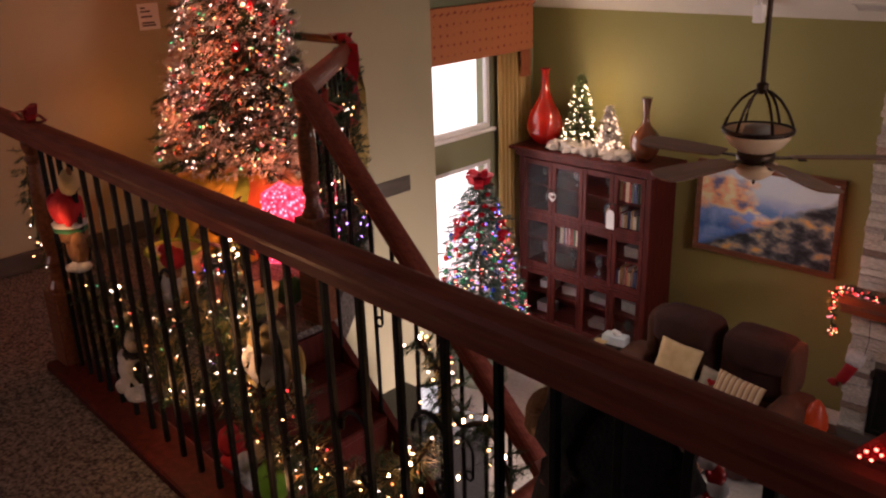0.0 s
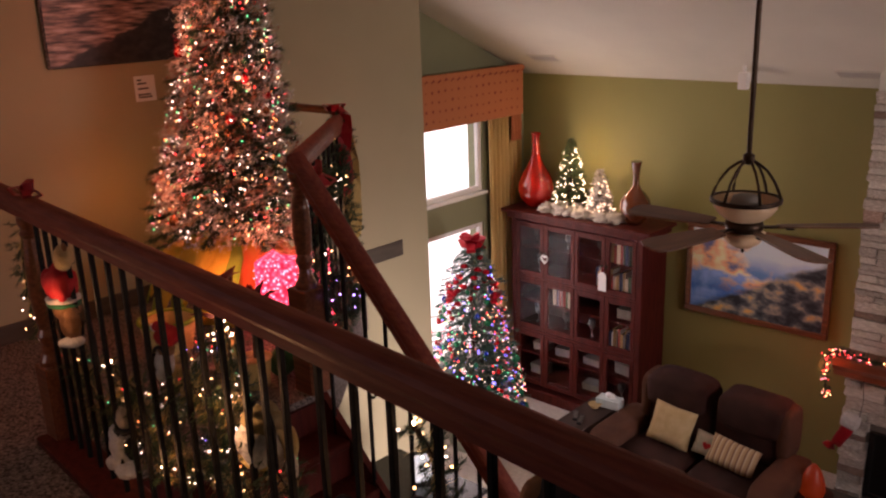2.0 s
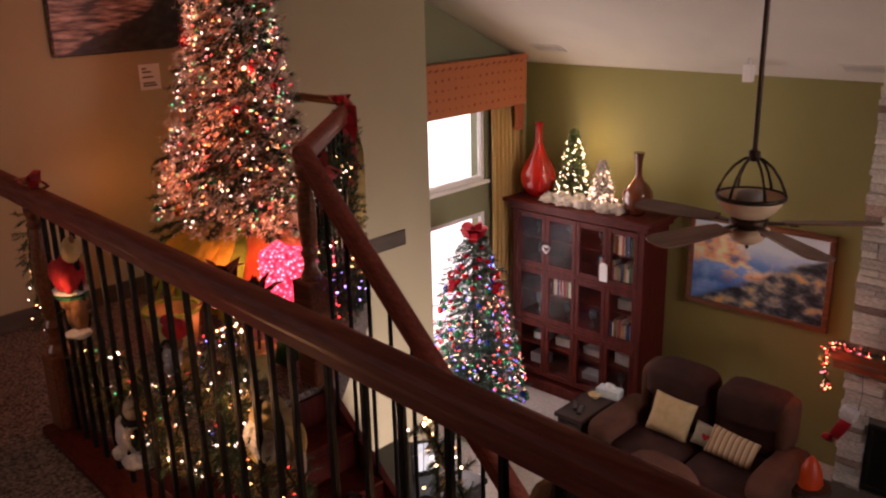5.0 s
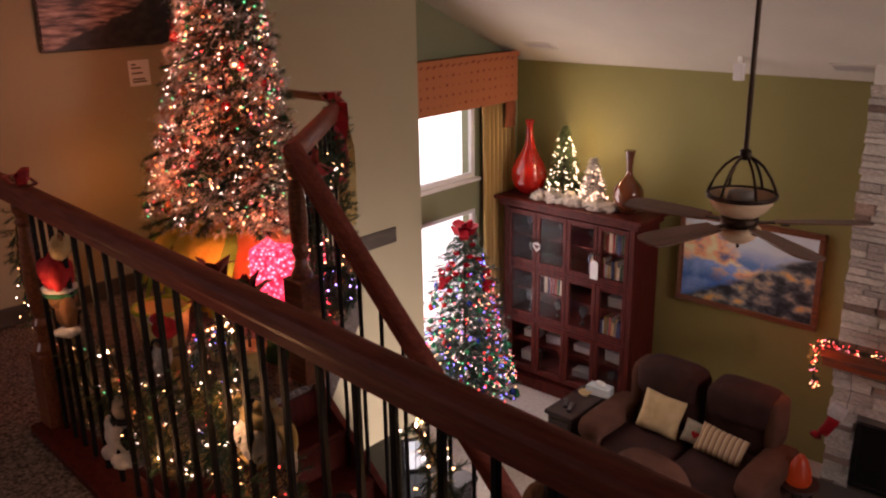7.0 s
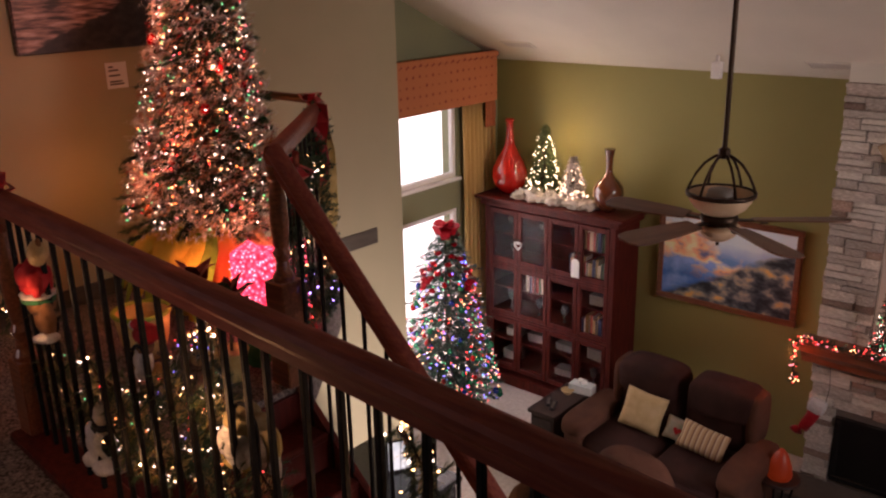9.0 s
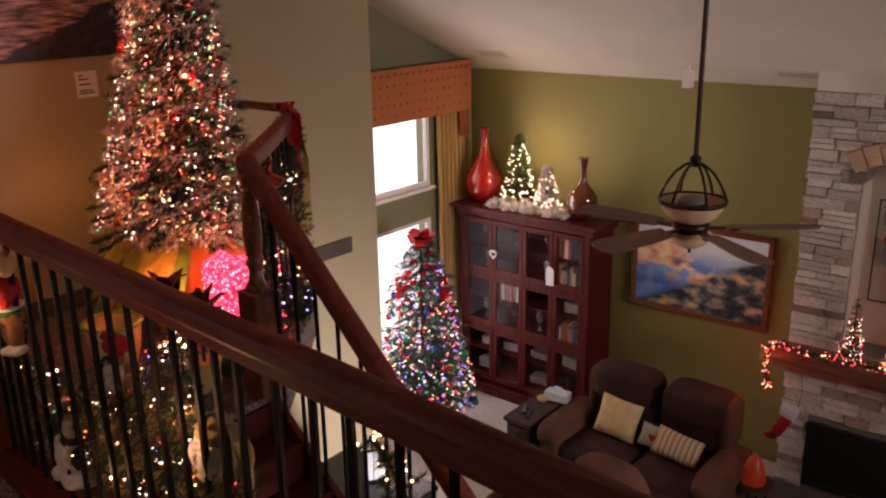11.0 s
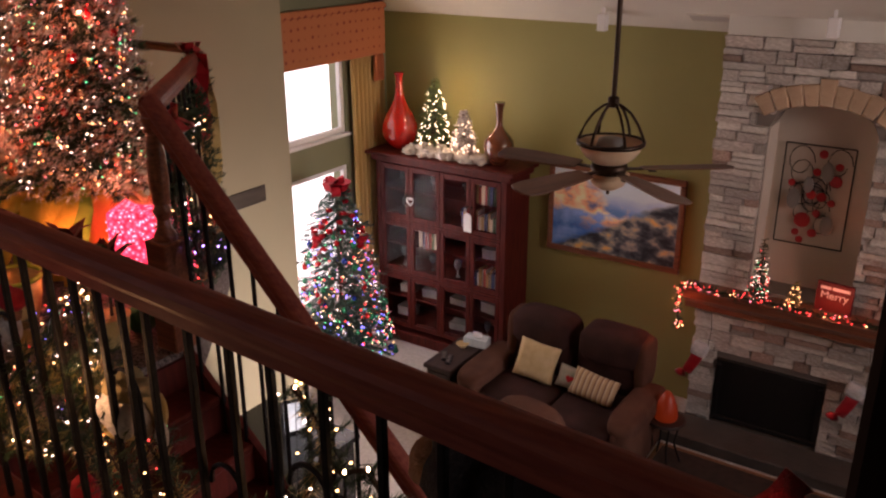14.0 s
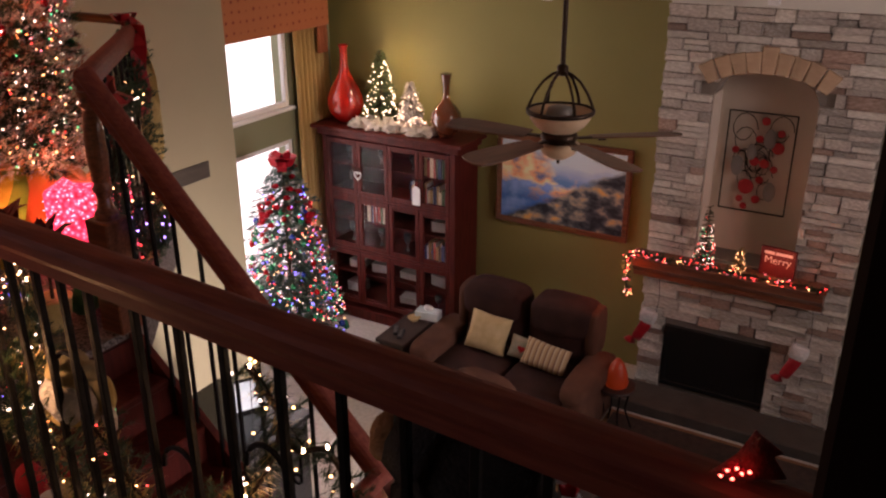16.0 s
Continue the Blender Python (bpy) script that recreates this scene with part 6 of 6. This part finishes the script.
plush("plush_gnome", "plush gnome with a red hat and white beard", (-4.0, 2.10, 3.09), (
    ("hat", (0.02, 0, 0.175), 0.046, (1.05, 0.9, 0.75), REDFELT), ("hat_tip", (-0.02, 0, 0.195), 0.03, (1.3, 0.8, 0.6), REDFELT), ("pompom", (-0.06, 0.0, 0.185), 0.016, (1, 1, 1), WHITEFUR), ("face", (0.02, -0.012, 0.13), 0.03, (1, 0.9, 0.8), BROWNPLUSH),
    ("beard", (0.015, -0.02, 0.085), 0.044, (0.8, 0.7, 1.25), WHITEFUR), ("beard_tip", (-0.005, -0.02, 0.035), 0.03, (1.1, 0.7, 0.8), WHITEFUR), ("body", (0.03, 0.02, 0.03), 0.05, (1.0, 0.7, 0.7), GOLDCLOTH)))
plush("plush_snowman", "small white plush snowman tied to the balusters", (-4.42, 2.10, 2.62), (
    ("body", (0, 0, 0.09), 0.075, (0.75, 0.7, 1.1), WHITEFUR), ("head", (0.03, 0, 0.215), 0.042, (0.85, 0.8, 1.15), CREAMFUR), ("arm", (-0.05, -0.01, 0.115), 0.03, (0.8, 0.8, 1.5), WHITEFUR), ("arm", (0.065, -0.01, 0.10), 0.028, (0.8, 0.8, 1.6), BLACKPLUSH),
    ("foot", (0.05, -0.03, 0.01), 0.042, (1.3, 0.9, 0.6), WHITEFUR), ("foot", (-0.03, -0.03, 0.02), 0.04, (1.0, 0.9, 0.7), WHITEFUR), ("scarf", (0.025, 0.0, 0.165), 0.045, (1.1, 0.9, 0.35), BLACKPLUSH)))
plush("plush_angel", "white and gold plush angel with folded cloth wings", (-3.385, 2.03, 3.065), (
    ("sleeve", (-0.075, 0, 0.035), 0.05, (0.8, 0.7, 1.1), WHITEFUR), ("sleeve", (-0.02, -0.012, 0.025), 0.052, (0.85, 0.7, 1.1), WHITEFUR), ("gown", (-0.05, 0.01, 0.06), 0.055, (1.1, 0.6, 0.8), WHITEFUR), ("collar", (-0.03, 0.02, 0.105), 0.066, (1.1, 0.7, 0.6), STRAWCLOTH),
    ("hair", (-0.015, 0.02, 0.14), 0.045, (1.2, 0.8, 0.6), STRAWCLOTH), ("hem", (-0.045, 0.0, -0.022), 0.066, (1.05, 0.55, 0.14), GOLDCLOTH), ("wing", (0.085, 0.02, 0.075), 0.05, (0.85, 0.4, 1.25), GOLDCLOTH), ("wing_tip", (0.11, 0.01, 0.02), 0.028, (0.75, 0.5, 1.6), CREAMFUR),
    ("inner_wing", (0.065, -0.005, 0.05), 0.04, (0.6, 0.5, 1.4), CREAMFUR), ("shoulder", (0.05, 0.02, 0.13), 0.04, (1.2, 0.6, 0.6), STRAWCLOTH)))
x = -3.84
plush("plush_penguin", "plush penguin in a red hat and scarf", (x, 2.14, 2.40), (
    ("body", (0, 0, 0.07), 0.075, (0.95, 0.8, 1.1), WHITEFUR), ("scarf", (0.02, 0, 0.15), 0.06, (1.1, 0.9, 0.4), REDFELT), ("hat", (-0.01, 0, 0.21), 0.05, (0.9, 0.9, 1.2), REDFELT), ("head", (0.08, -0.01, 0.17), 0.036, (0.9, 0.9, 1), WHITEFUR)))
x = -3.60
plush("plush_elf", "lime green plush elf with a red hat", (x, 2.13, 2.47), (
    ("body", (0, 0, 0.10), 0.06, (0.85, 0.8, 1.6), GREENPLUSH), ("face", (-0.02, -0.03, 0.22), 0.035, (0.8, 0.8, 1.1), CREAMFUR), ("hat", (-0.02, 0.0, 0.28), 0.035, (0.8, 0.8, 1.5), REDFELT)))
x = -2.27
plush("plush_reindeer", "large dark plush figure with a red-trimmed hat", (x, 2.03, 3.17), (
    ("body", (0.02, 0, 0.02), 0.19, (1.0, 0.6, 0.9), BLACKPLUSH), ("hat", (0.0, 0, 0.17), 0.15, (1.1, 0.7, 0.85), BLACKPLUSH), ("hat_band", (0.0, -0.01, 0.07), 0.15, (1.0, 0.70, 0.06), POINSET), ("ear", (-0.16, 0, 0.15), 0.055, (0.8, 0.7, 1.1), BROWNPLUSH)))
wr = thing("candy_wreath", "small red and white wreath tied behind the rail", "wreath", (-2.12, 2.02, 3.33))
for k in range(14):
    a = 2 * math.pi * k / 14
    bm = bmesh.new()
    blob(bm, (0.06 * math.cos(a), 0, 0.06 * math.sin(a)), 0.022, 1, (1, 0.8, 1))
    part("berry", bm, REDGLOSS if k % 2 else WHITEORN, wr, smooth=True)
bm = bmesh.new()
tube(bm, [(0, 0, 0.05), (0.0, -0.05, 0.1), (0.0, -0.1, 0.18)], 0.003, 5)
part("hanger", bm, RIBBON, wr)

# red sequin bow at the rail's end
rbw = thing("sequin_bow", "shiny red sequin bow tied on the handrail", "bow", (-1.775, rail_y(-1.775), 3.612), 20)
for k, (sc, ang, dy) in enumerate(((0.85, 0, 0.0), (0.6, -18, 0.03))):
    bm = bmesh.new()
    lf, tp, rt_, rd, bt = [bm.verts.new(Vector(q) * sc) for q in ((-0.055, -0.012, -0.014), (0.014, -0.004, 0.052), (0.06, 0.0, -0.022), (0.0, -0.036, -0.002), (0.0, -0.010, -0.026))]
    for q in ((lf, rd, tp), (rd, rt_, tp), (lf, bt, rd), (rd, bt, rt_)):
        bm.faces.new(q)
    bmesh.ops.subdivide_edges(bm, edges=bm.edges[:], cuts=2, use_grid_fill=True, smooth=0.4)
    fold = part("fold", bm, SEQUIN, rbw, smooth=True)
    fold.matrix_local = pose(0.012 * k, dy, 0, 0, ang, 0)
    solid(fold, 0.003)
# glowing dots stand in for glints on the sequins; no bulbs hang here
bulbs("red_light_string", [Vector((-0.035, -0.024, -0.006)), Vector((-0.022, -0.031, -0.004)), Vector((-0.012, -0.032, 0.006)), Vector((-0.004, -0.036, 0.012)), Vector((-0.018, -0.028, 0.010)), Vector((-0.028, -0.024, 0.003))], 0.0026, SEQ_GLINT, rbw)
# little red bow by the first newel
rbw = thing("small_bow", "small red ribbon bow on the newel post", "bow", (-5.02, rail_y(-5.02), 3.59))
bow_parts(rbw, 0.07, 6, 5, RIBBON, "")

# short landing rail: garland, bows, wreath and toys
garland("landing_garland", "dark green garland hanging from the landing rail", [(-5.40, 4.07, 3.62), (-5.28, 3.98, 3.4), (-5.1, 3.78, 3.3), (-4.95, 3.6, 3.42), (-4.8, 3.42, 3.35), (-4.72, 3.3, 3.1), (-4.68, 3.26, 2.65)], 0.10, 1600, (B_WARM, B_WHITE), 81, 18, r=0.006)
garland("landing_garland", "lit garland hanging down by the landing post", [(-5.36, 4.02, 3.6), (-5.30, 4.0, 3.2), (-5.2, 3.95, 2.8), (-4.9, 3.6, 2.6)], 0.09, 1400, (B_WARM,), 82, 12, r=0.005, tins=GOLDT)
garland("landing_garland", "thick dark green garland down the landing balusters", [(-5.30, 3.92, 3.56), (-5.16, 3.74, 3.3), (-5.02, 3.6, 3.12), (-4.92, 3.48, 2.9), (-4.84, 3.40, 2.7), (-4.80, 3.36, 2.56)], 0.11, 2200, (B_WARM, B_WHITE, B_RED), 84, 9, r=0.005)
lb = thing("ribbon_bow", "long red ribbon bow on the landing rail end", "bow", (-5.40, 4.05, 3.66))
bow_parts(lb, 0.085, 3, 7, RIBBON, "")
bm = bmesh.new()
ribbon_tail(bm, [(0.12, -0.02, 0.0), (0.14, -0.05, -0.1), (0.12, -0.06, -0.22), (0.15, -0.06, -0.36), (0.14, -0.06, -0.46)], 0.045)
solid(part("tail", bm, RIBBON, lb))
lb = thing("ribbon_bow", "red satin bow near the landing post", "bow", (-4.84, 3.40, 3.42))
bow_parts(lb, 0.13, 8, 7, RIBBON, "")
bm = bmesh.new()
ribbon_tail(bm, [(0, 0, 0), (0.02, -0.03, -0.08), (0.05, -0.05, -0.18)], 0.035)
solid(part("tail", bm, RIBBON, lb))
tr = thing("gold_streamer", "yellow gold cloth streamer hanging on the rail", "streamer", (-5.36, 4.1, 3.32))
bm = bmesh.new()
ribbon_tail(bm, [(0, 0, 0.2), (0.02, 0.0, 0.05), (0.04, -0.02, -0.1), (0.05, -0.02, -0.28), (0.07, -0.03, -0.4)], 0.05)
solid(part("cloth", bm, GOLDCLOTH, tr))
g = garland("small_wreath", "dark wreath with purple lights on the stair balusters", [(-4.40 + 0.085 * math.cos(a * 0.5236), 3.2, 3.0 + 0.085 * math.sin(a * 0.5236)) for a in range(13)], 0.04, 1200, (B_PURPLE,), 83, 12, r=0.005)
plush("plush_santa", "plush toy with a red and white hat on the landing", (-4.78, 3.36, LOFT), (
    ("body", (0, 0, 0.07), 0.07, (1, 0.9, 1.0), WHITEFUR), ("hat", (0.03, 0, 0.16), 0.065, (1.2, 0.9, 0.7), REDFELT), ("brim", (0.02, -0.01, 0.115), 0.075, (1.1, 0.95, 0.3), WHITEFUR)))
plush("green_ball_toy", "round green plush toy on the landing", (-4.84, 3.14, LOFT), (
    ("body", (0, 0, 0.075), 0.075, (1, 1, 1), GREENFELT), ("knot", (0.0, 0, 0.15), 0.02, (1, 1, 1), REDFELT)))
# poinsettias by the rail under the tree
for k, (px, py) in enumerate(((-5.12, 3.0), (-4.84, 2.98))):
    pt = thing("poinsettia", "potted poinsettia with dark red leaves", "plant", (px, py, LOFT), 40 * k, group="poinsettias")
    bm = bmesh.new()
    lathe(bm, [(0.06, 0), (0.08, 0.14), (0.085, 0.15), (0.07, 0.145)], 18)
    part("pot", bm, GOLDCLOTH, pt, smooth=True)
    bm = bmesh.new()
    tube(bm, [(0, 0, 0.1), (0.01, 0, 0.4)], 0.008, 6)
    part("stem", bm, BARK, pt)
    rr = random.Random(k + 90)
    for j in range(22):
        a, e = j * 2.4, rr.uniform(0.1, 1.35)
        d = Vector((math.cos(a) * math.cos(e), math.sin(a) * math.cos(e), math.sin(e)))
        L = rr.uniform(0.12, 0.18)
        s = d.cross(Vector((0, 0, 1))).normalized() * L * 0.28
        up = s.cross(d).normalized()
        z0 = Vector((0, 0, rr.uniform(0.28, 0.44)))
        bm = bmesh.new()
        vs = [bm.verts.new(z0 + q) for q in (d * 0.01, d * L * 0.4 + s - up * 0.006, d * L * 0.75 + s * 0.6, d * L - up * 0.02, d * L * 0.75 - s * 0.6, d * L * 0.4 - s - up * 0.006)]
        mid = bm.verts.new(z0 + d * L * 0.5 + up * 0.008)
        for i in range(6):
            bm.faces.new((vs[i], vs[(i + 1) % 6], mid))
        part("leaf", bm, POINSET if j > 2 else LEAFGREEN, pt)

# black piano-like chest on the lower floor, seen between the balusters
pc = thing("black_chest", "glossy black low chest against the wall", "chest", (-5.35, 4.2, 0))
part("carcass", boxes(((-0.42, -0.55, 0.05), (0.40, 0.55, 0.98)), bevel=0.01), FIREBLACK, pc)
part("top_panel", boxes(((-0.44, -0.58, 0.98), (0.43, 0.58, 1.02)), bevel=0.008, seg=2), FIREBLACK, pc)
for dx in (-0.38, 0.32):
    for dy in (-0.5, 0.44):
        part("foot", boxes(((dx, dy, 0), (dx + 0.06, dy + 0.06, 0.05))), FIREBLACK, pc)
pf = thing("small_picture", "small framed picture standing on the chest", "picture", (-5.3, 4.55, 1.02), 60)
part("frame", boxes(((-0.10, -0.012, 0), (0.10, 0.006, 0.02)), ((-0.10, -0.012, 0.24), (0.10, 0.006, 0.26)), ((-0.10, -0.012, 0.02), (-0.08, 0.006, 0.24)), ((0.08, -0.012, 0.02), (0.10, 0.006, 0.24)), bevel=0.002), FIREBLACK, pf)
part("print", boxes(((-0.08, -0.006, 0.02), (0.08, 0.004, 0.24))), TISSUE, pf)

bk = thing("wire_basket", "round gold basket with a green rim beside the stand", "basket", (-5.42, 2.86, LOFT))
bm = bmesh.new()
lathe(bm, [(0.09, 0), (0.12, 0.1), (0.14, 0.24), (0.13, 0.24), (0.08, 0.02)], 24)
part("bowl", bm, GOLDCLOTH, bk, smooth=True)
bm = bmesh.new()
tube(bm, [(0.14 * math.cos(a * 0.3142), 0.14 * math.sin(a * 0.3142), 0.245) for a in range(21)], 0.012, 6)
part("rim", bm, LIMECLOTH, bk, smooth=True)
